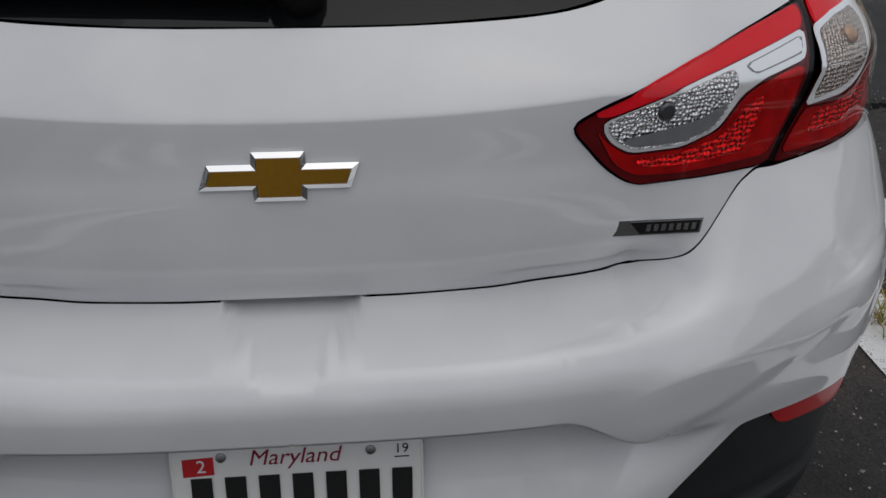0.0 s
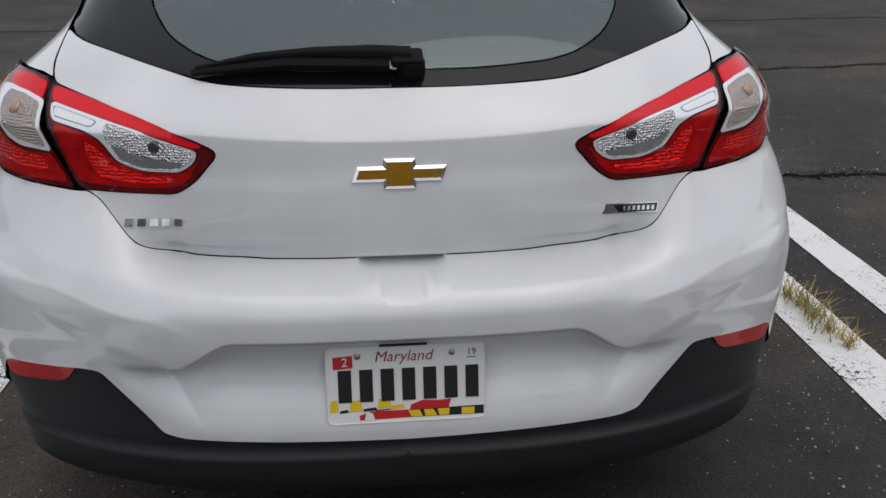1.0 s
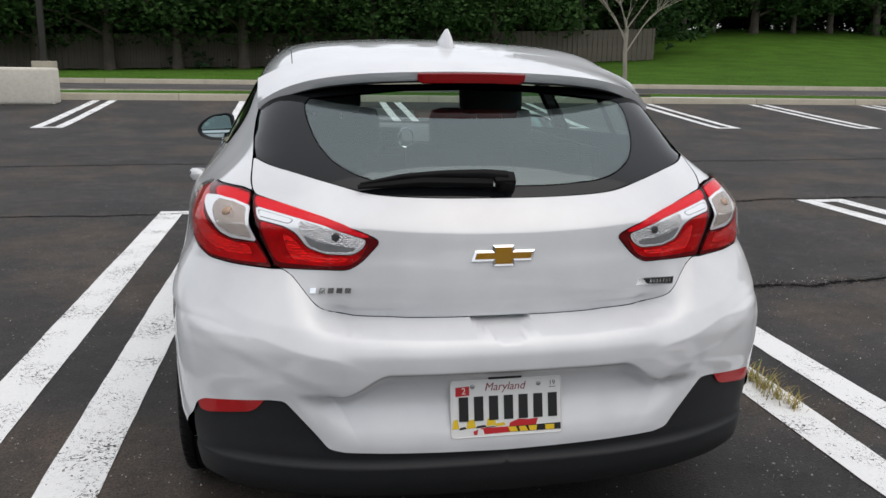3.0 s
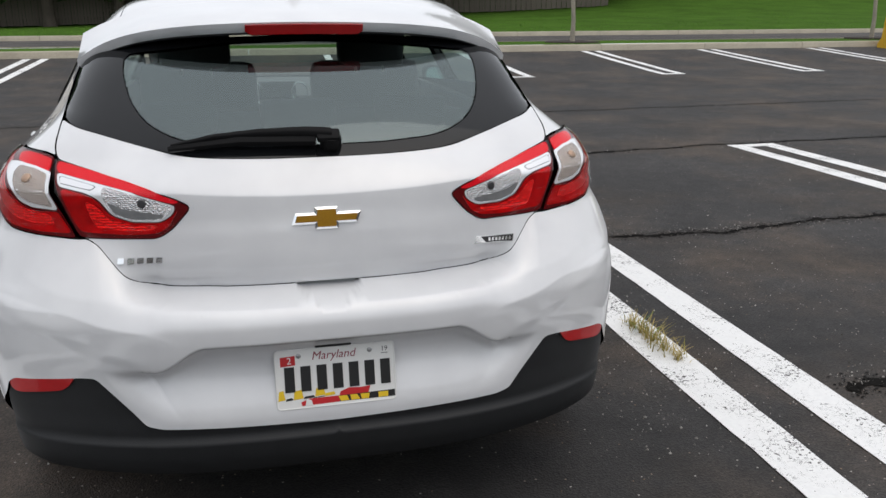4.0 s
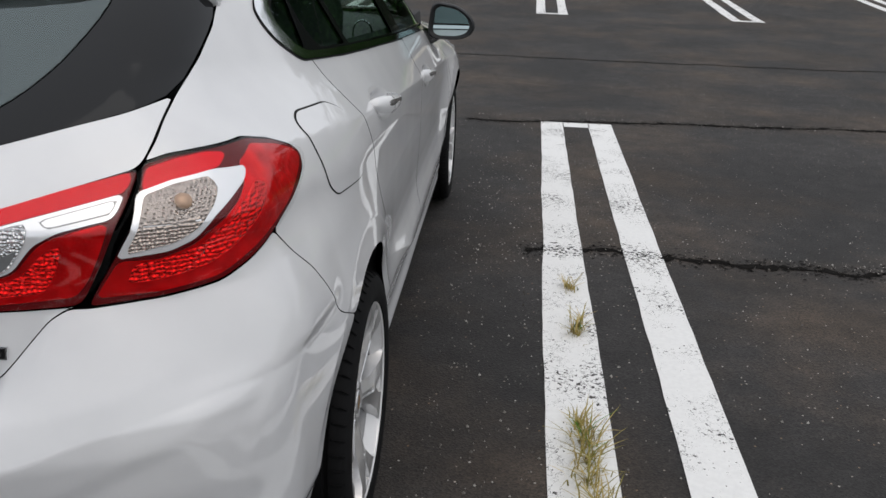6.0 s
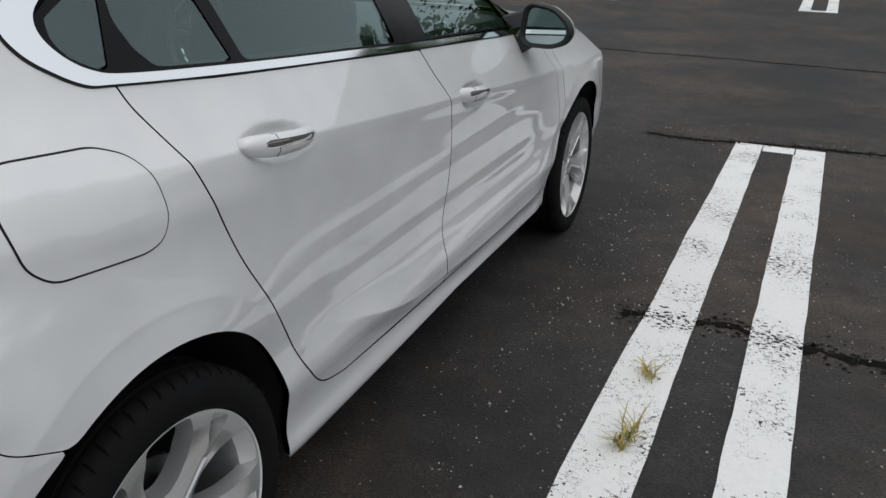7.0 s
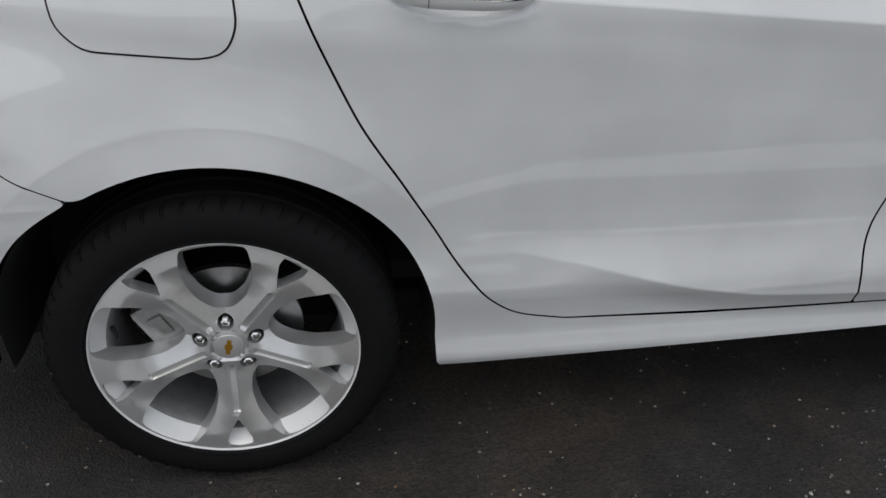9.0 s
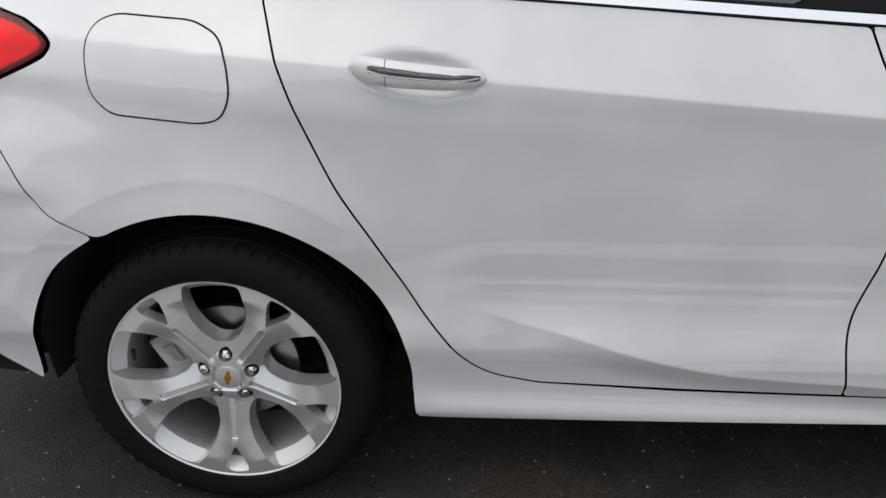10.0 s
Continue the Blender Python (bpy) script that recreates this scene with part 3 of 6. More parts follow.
def rounded(pts, r, gap, space):
    """A closed outline with its corners rounded, drawn in by the gap, in even steps."""
    n, soft, keep = len(pts), [], []
    for i in range(n):
        p, a, b = pts[i], pts[i - 1], pts[(i + 1) % n]
        la, lb = max(np.linalg.norm(a - p), 1e-9), max(np.linalg.norm(b - p), 1e-9)
        k = min(r, .48 * la, .48 * lb)
        if k < .0003:
            keep.append(p)
        s, e = p + (a - p) * k / la, p + (b - p) * k / lb
        for t in (0, .25, .5, .75, 1):
            soft.append((1 - t) ** 2 * s + 2 * t * (1 - t) * p + t * t * e)
    soft = np.array(soft)
    seg = np.linalg.norm(np.roll(soft, -1, 0) - soft, axis=1)
    soft, seg = soft[seg > 1e-6], seg[seg > 1e-6]
    run = np.r_[0, np.cumsum(seg)]
    m = max(12, int(run[-1] / space))
    t = np.linspace(0, run[-1], m, endpoint=False)
    for p in keep:
        at = run[np.argmin(np.linalg.norm(soft - p, axis=1))]
        t = np.sort(np.r_[t[np.abs(t - at) > space * .3], at])
    ring = np.r_[soft, soft[:1]]
    out = np.stack([np.interp(t, run, ring[:, k]) for k in (0, 1)], -1)
    if gap:
        d = np.roll(out, -1, 0) - np.roll(out, 1, 0)
        nrm = np.stack([-d[:, 1], d[:, 0]], -1) / np.maximum(np.linalg.norm(d, axis=1, keepdims=True), 1e-9)
        area = np.sum(out[:, 0] * np.roll(out[:, 1], -1) - np.roll(out[:, 0], -1) * out[:, 1])
        out = out + nrm * gap * (1 if area > 0 else -1)
    return out


def within(poly, q):
    inside = np.zeros(len(q), bool)
    x, y = q.T
    for a, b in zip(poly, np.roll(poly, -1, 0)):
        cut = (a[1] > y) != (b[1] > y)
        if cut.any():
            inside ^= cut & (x < (b[0] - a[0]) * (y - a[1]) / (b[1] - a[1] + 1e-15) + a[0])
    return inside


def apart(p, q):
    """How far each of the points p lies from the nearest of q."""
    near = np.full(len(p), 9.0)
    for k in range(0, len(q), 200):
        near = np.minimum(near, np.linalg.norm(p[:, None] - q[None, k:k + 200], axis=2).min(1))
    return near


def fold_rows(kind, pts, half, both=False):
    """Three rows of places on the body along a crease: on it and close on either side."""
    p = np.array(pts, float)
    run = np.r_[0, np.cumsum(np.linalg.norm(np.diff(p, axis=0), axis=1))]
    t = np.arange(0, run[-1], .0055)
    c = np.stack([np.interp(t, run, p[:, k]) for k in (0, 1)], -1)
    d = np.gradient(c, axis=0)
    n = np.stack([-d[:, 1], d[:, 0]], -1) / np.maximum(np.linalg.norm(d, axis=1, keepdims=True), 1e-9)
    for o in (-half, 0, half):
        q, ok = meet(*rays(kind, *(c + n * o).T))
        yield q[ok]
        if both:
            yield q[ok] * [-1, 1, 1]


def panel(name, kind, outline, mat, parent, holes=(), space=.02, gap=.0016, lift=0.0, rim=.016, r=.012, sides="r", label="", both=False, g=None, folds=()):
    """A sheet on the body inside an outline, with turned-in edges. sides: r, l or rl (the left one mirrored). both: the outline is one half,
    from the middle to the middle, of a sheet that spans the car. folds: lines (chart, points, half width) along which the sheet is creased."""
    from mathutils.geometry import delaunay_2d_cdt
    loops = []
    for k, o in enumerate((outline, *holes)):
        if o[0] == "via":
            c = rounded(np.array(o[2], float), o[3], -gap, space * .6)
            loops.append(to_chart(kind, meet(*rays(o[1], c[:, 0], c[:, 1]))[0]))
            continue
        c = corners(kind, o)
        if both and k == 0:
            c = np.r_[c, (c * [-1, 1])[::-1]]
            keep = [i for i in range(len(c)) if np.linalg.norm(c[i] - c[i - 1]) > 1e-5]
            c = c[keep]
        loops.append(rounded(c, r, gap if k == 0 else -gap, space * .7))
    lo, hi = loops[0].min(0), loops[0].max(0)
    gx, gy = np.meshgrid(np.arange(lo[0], hi[0], space), np.arange(lo[1], hi[1], space * .87))
    gx[1::2] += space / 2
    grid = np.stack([gx.ravel(), gy.ravel()], -1)
    ok = within(loops[0], grid)
    for h in loops[1:]:
        ok &= ~within(h, grid)
    grid = grid[ok]
    edge = np.concatenate(loops)
    if len(grid):
        grid = grid[apart(grid, edge) > space * .4]
    rows = [to_chart(kind, q) for f in folds for q in fold_rows(*f, both)]
    if rows:
        line = np.concatenate(rows)
        ok = within(loops[0], line)
        for h in loops[1:]:
            ok &= ~within(h, line)
        line = line[ok]
        line = line[apart(line, edge) > space * .35]
        grid = np.concatenate([line, grid[apart(grid, line) > space * .62]])
    pts = np.concatenate([edge, grid])
    links, base = [], 0
    for h in loops:
        links += [(base + i, base + (i + 1) % len(h)) for i in range(len(h))]
        base += len(h)
    v2, _, tri, *_ = delaunay_2d_cdt([Vector(p) for p in pts], links, [], 0, 1e-7)
    v2 = np.array([tuple(v) for v in v2])
    tri = np.array([t for t in tri if len(t) == 3])
    mid = v2[tri].mean(1)
    ok = within(loops[0], mid)
    for h in loops[1:]:
        ok &= ~within(h, mid)
    tri = tri[ok]

    def onto(q):
        p, _ = meet(*rays(kind, q[:, 0], q[:, 1]), g)
        n = normals(p, g)
        return p + n * lift, n
    p, n = onto(v2)
    face = np.cross(p[tri[:, 1]] - p[tri[:, 0]], p[tri[:, 2]] - p[tri[:, 0]])
    flip = (face * n[tri].mean(1)).sum(1) < 0
    tri[flip] = tri[flip][:, ::-1]
    verts, faces, nors = [p], tri.tolist(), n[tri].reshape(-1, 3).tolist()
    count = len(p)
    if rim:
        for h in loops:
            a, na = onto(h)
            c = h.mean(0)
            b = a - na * rim
            m = len(a)
            t = np.roll(a, -1, 0) - np.roll(a, 1, 0)
            side = np.cross(t, na)
            side /= np.maximum(np.linalg.norm(side, axis=1, keepdims=True), 1e-9)
            verts += [a, b]
            for i in range(m):
                j = (i + 1) % m
                faces.append((count + i, count + j, count + m + j, count + m + i))
                nors += [side[i], side[j], side[j], side[i]]
            count += 2 * m
    verts = np.concatenate(verts)
    made = []
    for s in sides:
        if s == "r":
            made.append(solid(name, verts, faces, mat, parent, label, loops=nors))
        else:
            fl = [f[::-1] for f in faces]
            nl, k = [], 0
            for f in faces:
                nl += [(-q[0], q[1], q[2]) for q in nors[k:k + len(f)]][::-1]
                k += len(f)
            made.append(solid(name, verts * [-1, 1, 1], fl, mat, parent, label, loops=nl))
    return made if len(made) > 1 else made[0]


def spot(kind, a, b, lift=0.0):
    """A frame on the body: x along the ground to the right as one looks at it, y up, z outwards."""
    p, _ = meet(*rays(kind, [a], [b]))
    n = Vector(normals(p)[0])
    x = Vector((0, 0, 1)).cross(n).normalized()
    y = n.cross(x)
    m = Matrix((x, y, n)).transposed().to_4x4()
    m.translation = Vector(p[0]) + n * lift
    return m


# ---- the car ----
SHOULDER = ("side", [(y, .9355 - .08 * (y - 1.5)) for y in np.arange(.70, 3.2, .05)], .006)
DOOR_CREST = ("side", [(y, CREST(y)) for y in np.arange(1.24, 3.1, .02)], .0035)
ARCH_FOLD = ("side", arc(.847, .316, .447, 8, 150, 60), .005)
GATE_FOLD = ("rear", [(x, .936 + .13 * min(x, .36) ** 2) for x in np.arange(0, .42, .02)], .0035)
CREASE_FOLD = ("wrap", [(a, CREASE(a)) for a in np.arange(.40, .95, .01)], .004)
ROLL_FOLD = ("wrap", [(a, ROLL(a)) for a in np.arange(.42, .86, .01)], .006)
FIN_FOLD = ("wrap", [(FIN(z) + .002, z) for z in np.arange(.50, .69, .01)], .006)
BROW_FOLD = ("rear", [(x, .600 - .062 * step(x, .31, .435)) for x in np.arange(0, .45, .01)], .004)
FACET_FOLD = ("rear", [(.385 + .62 * (z - .405), z) for z in np.arange(.385, .54, .01)], .004)
SHELF_FOLD = ("rear", [(x, .6822 + RISE(x)) for x in np.arange(.09, .38, .01)], .0025)
SHELF_FLAT = ("rear", [(x, .694 + RISE(x)) for x in np.arange(.0, .44, .01)], .005)

car = thing("car", "white five-door hatchback parked between painted lines", "car")

GAP_LOW = [(x, z) for x, y, z in GATE_GAP]
LAMP_IN = [(.586, .845), (.500, .844), (.407, .843), (.371, .865), (.322, .919), (.366, .941), (.46, .972), (.548, .998), (.645, 1.022)]
SPLIT = [(.642, .973), (.618, .912)]
GLASS_LOW = [(0, 1.018), (.154, 1.019), (.325, 1.027), (.424, 1.048), (.535, 1.075), (.60, 1.090), (.648, 1.106)]
LAMP_OUT = [(.832, 1.026), (.884, 1.034), (.948, 1.036), (1.013, 1.036), (1.075, 1.036), (1.158, 1.021), (1.211, 1.002), (1.232, .987), (1.216, .969), (1.176, .952), (1.116, .929),
            (1.03, .902), (.955, .876), (.894, .858), (.803, .848), (.685, .843), (.736, .912), (.785, .978)]


def tailgate():
    gate = panel("tailgate", "rear", GAP_LOW + LAMP_IN + [(.652, 1.05)] + flow(GLASS_LOW, 3)[::-1], PAINT, car, gap=.0013, r=.018, both=True, space=.010, g=shell, folds=(GATE_FOLD,))
    panel("gap_seal", "rear", [(0, .708), (.25, .710), (.40, .716), (.45, .725), (.50, .760), (.55, .83), (.62, .87), (.655, 1.0), (.665, 1.10), (.60, 1.12), (.3, 1.06), (0, 1.04)],
          DARK, gate, lift=-.02, rim=0, both=True, space=.05, g=shell, label="dark rubber seal in the panel gap")
    # rear window with its printed black border
    glass = GLASS_LOW + [(.650, 1.15), (.646, 1.193), (.636, 1.236), (.565, 1.282), (.471, 1.300), (.371, 1.306), (.2, 1.309), (0, 1.315)]
    inner = [(.0, 1.046), (.16, 1.047), (.30, 1.056), (.36, 1.068), (.43, 1.10), (.475, 1.15), (.50, 1.22), (.50, 1.262), (.2, 1.292), (0, 1.297)]
    full = inner + [(-x, z) for x, z in inner[::-1]]
    panel("rear_window", "rear", [(x * .9995, z) for x, z in inner], GLASS, gate, lift=-.0035, rim=0, both=True, r=.03, space=.03, label="tinted rear window glass").visible_shadow = False
    panel("window_border", "rear", glass, FRIT, gate, holes=(full[1:-1],), lift=-.003, rim=.008, both=True, r=.03, space=.03, label="black printed border")
    # spoiler
    secs = []
    for k in range(49):
        x = -.64 + 1.28 * k / 48
        u = abs(x) / .64
        yt = .548 + .16 * u ** 3
        drop = .012 * u ** 4 + .032 * u ** 7
        top = [(x, yt + (.86 - yt) * t, float(roof_height(np.float64(abs(x)), np.float64(yt + (.86 - yt) * t))) - drop * (1 - t)) for t in (1, .75, .5, .3, .15, .06, .015, 0)]
        z0 = top[-1][2]
        low = [(x, yt + .004, z0 - .008), (x, yt + .014, z0 - .026), (x, yt + .03, z0 - .030), (x, yt + .07, z0 - .024), (x, .72, z0 - .012), (x, .84, z0 + .01)]
        secs.append(top + low)
    sp = part("spoiler", loft(secs), PAINT, gate, sharp=50)
    part("spoiler_underside", loft([[(x, y, z - .0025) for x, y, z in sec[-5:]] + [(x, y, z - .0005) for x, y, z in sec[:-6:-1]] for sec in secs[2:-2]]), TRIM, sp, "black underside of the spoiler", sharp=50)
    bm = bmesh.new()
    rows = []
    for k in range(33):
        x = -.166 + .332 * k / 32
        u = abs(x) / .64
        yt = .548 + .16 * u ** 3 - .0035
        z0 = float(roof_height(np.float64(abs(x)), np.float64(yt)))
        s = 1.28 - .4 * step(np.float64(abs(x)), .150, .166)
        rows.append([(x, yt + .001, z0 - .003), (x, yt, z0 - .006), (x, yt + .008, z0 - .0255 * s), (x, yt + .02, z0 - .027 * s), (x, yt + .02, z0 - .003)])
    part("brake_light", loft(rows, bm=bm), plain("brake_red", (.30, .006, .008), .15, coat=1.0, grain=.1, scale=90), gate, "dark red third brake light")
    # wiper
    def on(x, z, up):
        return spot("rear", x, z, up).translation
    arm = [on(.03, 1.050, .034), on(-.04, 1.054, .036), on(-.15, 1.057, .030), on(-.26, 1.054, .024), on(-.365, 1.043, .014)]
    secs = []
    for p, w, h in zip(arm, (.034, .027, .021, .016, .008), (.024, .020, .017, .014, .008)):
        n = Vector((0, -.55, .83))
        t = Vector((0, .83, .55))
        secs.append([p + t * w * .5 * c + n * h * .5 * s for c, s in ((-1, -.8), (-.8, .7), (-.3, 1), (.5, .9), (1, -.8))])
    wip = part("wiper", loft(secs), WIPER, gate, "black rear wiper", sharp=60)
    m = spot("rear", .030, 1.045, .0)
    part("wiper_mount", lathe([(-.006, .028), (.022, .026), (.032, .02), (.034, .0005)], 20, "z", m=m), WIPER, wip)
    part("wiper_cap", box((.060, .036, .020), (-.008, .002, .030), bevel=.008, bm=None), WIPER, wip).matrix_local = m
    blade = [on(-.01, 1.043, .018), on(-.2, 1.047, .018), on(-.372, 1.038, .011)]
    part("wiper_blade", tube(blade, [.014, .013, .007], 6), WIPER, wip)
    for s in (1, -1):
        lamp = tail_lamp_inner(gate, s)
    badges(gate)
    return gate


def tail_lamp_inner(gate, s):
    side = "r" if s > 0 else "l"
    outline = [(.592, .8455)] + LAMP_IN[1:-1] + [(.6475, 1.0215), (.645, .973), (.622, .912)]
    kw = dict(sides=side, space=.012, gap=0, r=.010)
    lamp = panel("tail_lamp", "rear", outline, LENS_DARK, gate, lift=.003, rim=.02, label="red and clear tail lamp on the tailgate", sides=side, space=.012, gap=.0016, r=.014)
    panel("upper_strip", "rear", [(.345, .931), (.422, .961), (.472, .977), (.56, 1.000), (.640, 1.017), (.640, .994), (.525, .970), (.457, .954), (.366, .927)],
          LENS_BRIGHT, lamp, lift=.0048, rim=.002, label="bright red strip", **kw)
    panel("bezel", "rear", [(.358, .922), (.457, .953), (.527, .969), (.639, .993), (.634, .964), (.560, .951), (.536, .938), (.508, .901), (.462, .885), (.396, .884), (.369, .900)],
          LAMP_WHITE, lamp, lift=.0056, rim=.002, label="silver bezel", **kw)
    panel("bezel_groove", "rear", [(.540, .9665), (.632, .9865), (.629, .9695), (.553, .956)], LAMP_GREY, lamp, lift=.0060, rim=.0005, sides=side, space=.012, gap=0, r=.003, label="fine groove in the bezel")
    panel("bezel_bar", "rear", [(.543, .9660), (.6305, .9850), (.628, .9710), (.554, .9575)], LAMP_WHITE, lamp, lift=.0064, rim=.0005, sides=side, space=.012, gap=0, r=.003, label="silver bar of the bezel")
    panel("clear_window", "rear", [(.3625, .9205), (.391, .931), (.442, .946), (.524, .9645), (.531, .956), (.524, .936), (.503, .903), (.460, .8885), (.398, .888), (.376, .902)],
          LAMP_CLEAR, lamp, lift=.0066, rim=.001, label="clear prism window", **kw)
    panel("lower_mirror", "rear", [(.381, .901), (.400, .891), (.460, .8915), (.500, .904), (.520, .934), (.480, .916), (.420, .906)], LAMP_GREY, lamp, lift=.0072, rim=.001, label="smooth grey reflector", **kw)
    bulb = part("bulb", lathe([(0, .0105), (.003, .0105), (.005, .008), (.0052, .0002)], 20, "z", m=spot("rear", .436, .930, .0066)), BULB, lamp)
    if s < 0:
        bulb.data.transform(Matrix.Diagonal((-1, 1, 1, 1)))
        bulb.data.flip_normals()
    panel("lower_red", "rear", [(.352, .917), (.366, .899), (.394, .881), (.462, .882), (.511, .899), (.541, .936), (.562, .948), (.629, .960), (.618, .925), (.602, .885), (.585, .859), (.465, .853), (.404, .857), (.378, .872)],
          LENS_RED, lamp, lift=.005, rim=.002, label="red ribbed section", **kw)
    panel("red_prisms", "rear", [(.400, .877), (.462, .877), (.516, .893), (.548, .927), (.572, .936), (.560, .893), (.545, .868), (.465, .863), (.412, .866)], LENS_PRISM, lamp, lift=.0056, rim=.0008, label="sparkling red prisms", **kw)
    panel("lens", "rear", outline, LENS, lamp, lift=.0105, rim=.008, r=.014, sides=side, space=.014, gap=.0016, label="clear glossy outer lens").visible_shadow = False
    return lamp


def tail_lamp_outer():
    for side in "rl":
        kw = dict(sides=side, space=.012, gap=0, r=.010)
        lamp = panel("tail_lamp", "wrap", LAMP_OUT, LENS_DARK, car, lift=.003, rim=.02, label="red tail lamp wrapping round the corner", sides=side, space=.012, gap=.0016, r=.012)
        panel("upper_strip", "wrap", [(.833, 1.020), (.89, 1.029), (.950, 1.032), (.992, 1.027), (.957, 1.012), (.898, 1.006), (.805, .994)], LENS_BRIGHT, lamp, lift=.0048, rim=.002, **kw)
        panel("bezel", "wrap", [(.796, .992), (.862, 1.004), (.940, 1.010), (1.012, 1.006), (.990, .990), (.953, .976), (.895, .952), (.862, .928), (.82, .915), (.738, .910)],
              LAMP_WHITE, lamp, lift=.0056, rim=.002, label="silver bezel", **kw)
        panel("clear_window", "wrap", [(.805, .988), (.862, .999), (.926, 1.003), (.930, .988), (.908, .969), (.860, .939), (.827, .926), (.753, .916)],
              LAMP_AMBER, lamp, lift=.0066, rim=.001, label="clear window with an amber bulb behind", **kw)
        bulb = part("bulb", lathe([(0, .013), (.003, .013), (.006, .010), (.0075, .004), (.0076, .0002)], 20, "z", m=spot("wrap", .860, .977, .0062)), AMBER, lamp, "amber bulb")
        if side == "l":
            bulb.data.transform(Matrix.Diagonal((-1, 1, 1, 1)))
            bulb.data.flip_normals()
        panel("lower_red", "wrap", [(.742, .907), (.805, .905), (.858, .919), (.90, .942), (.955, .967), (.99, .989), (1.0, 1.012), (1.07, 1.027), (1.15, 1.013), (1.20, .998), (1.218, .986), (1.20, .973), (1.16, .957),
                                  (1.10, .934), (1.01, .906), (.945, .884), (.892, .866), (.80, .856), (.70, .855)], LENS_RED, lamp, lift=.005, rim=.002, **kw)
        panel("red_prisms", "wrap", [(.765, .900), (.82, .906), (.872, .917), (.91, .940), (.965, .965), (1.01, .985), (1.04, .975), (.985, .935), (.93, .905), (.88, .886), (.80, .874), (.75, .872)], LENS_PRISM, lamp, lift=.0056, rim=.0008, label="sparkling red prisms", **kw)
        panel("lens", "wrap", LAMP_OUT, LENS, lamp, lift=.0105, rim=.008, r=.012, sides=side, space=.014, gap=.0016, label="clear glossy outer lens").visible_shadow = False


def inset(poly, d):
    """A closed outline drawn in by d along every edge."""
    out, n = [], len(poly)
    turn = sum(poly[k - 1][0] * poly[k][1] - poly[k][0] * poly[k - 1][1] for k in range(n))
    for k in range(n):
        a, b, e = Vector(poly[k - 1]), Vector(poly[k]), Vector(poly[(k + 1) % n])
        u, v = (b - a).normalized(), (e - b).normalized()
        nu, nv = Vector((-u.y, u.x)), Vector((-v.y, v.x))
        k2 = (nu + nv) / max(1 + nu.dot(nv), .2)
        out.append(tuple(b + k2 * d * (1 if turn > 0 else -1)))
    return out


def badges(gate):
    # plain gold cross shape with chrome edges, its colours and outline only
    m = spot("rear", 0, .8765, .001)
    cross = [(-.083, -.0135), (-.0285, -.0135), (-.0275, -.026), (.0275, -.026), (.0285, -.0135), (.073, -.0135), (.083, .0135), (.0285, .0135), (.0275, .026), (-.0275, .026), (-.0285, .0135), (-.073, .0135)]
    cross = [(x * 1.06, y * 1.08) for x, y in cross]
    rings = [[m @ Vector((*q, h)) for q in inset(cross, d)] for d, h in ((0, 0), (.0004, .004), (.0060, .0085), (.0066, .0070))]
    em = part("emblem", loft(rings), CHROME, gate, "gold cross-shaped emblem with chrome edges", smooth=False)
    part("gold_inlay", slab(inset(cross, .0070), .0012, m @ pose(0, 0, .0066)), GOLD, em, smooth=False)
    # plain chrome bars in place of lettering
    for k in range(5):
        x = -.498 + k * .0225
        part("badge_bar", slab([(-.009, -.0075), (.007, -.0075), (.009, .0075), (-.007, .0075)], .004, spot("rear", x, .791, .0015), bevel=.06), CHROME, gate, "plain chrome badge bar", smooth=False)
    m = spot("rear", .4435, .788, .003)
    tag = part("trim_badge", slab([(-.058, -.0105), (.056, -.0105), (.058, .0105), (-.056, .0105)], .003, m, bevel=.02), CHROME, gate, "chrome badge with a black field", smooth=False)
    part("black_field", slab([(-.022, -.008), (.052, -.008), (.054, .008), (-.036, .008)], .001, m @ pose(0, 0, .003)), GLOSS_BLACK, tag, smooth=False)
    for k in range(7):
        part("bar", slab([(-.003, -.0045), (.0025, -.0045), (.003, .0045), (-.0025, .0045)], .0006, m @ pose(-.012 + k * .0095, 0, .004)), CHROME, tag, smooth=False)


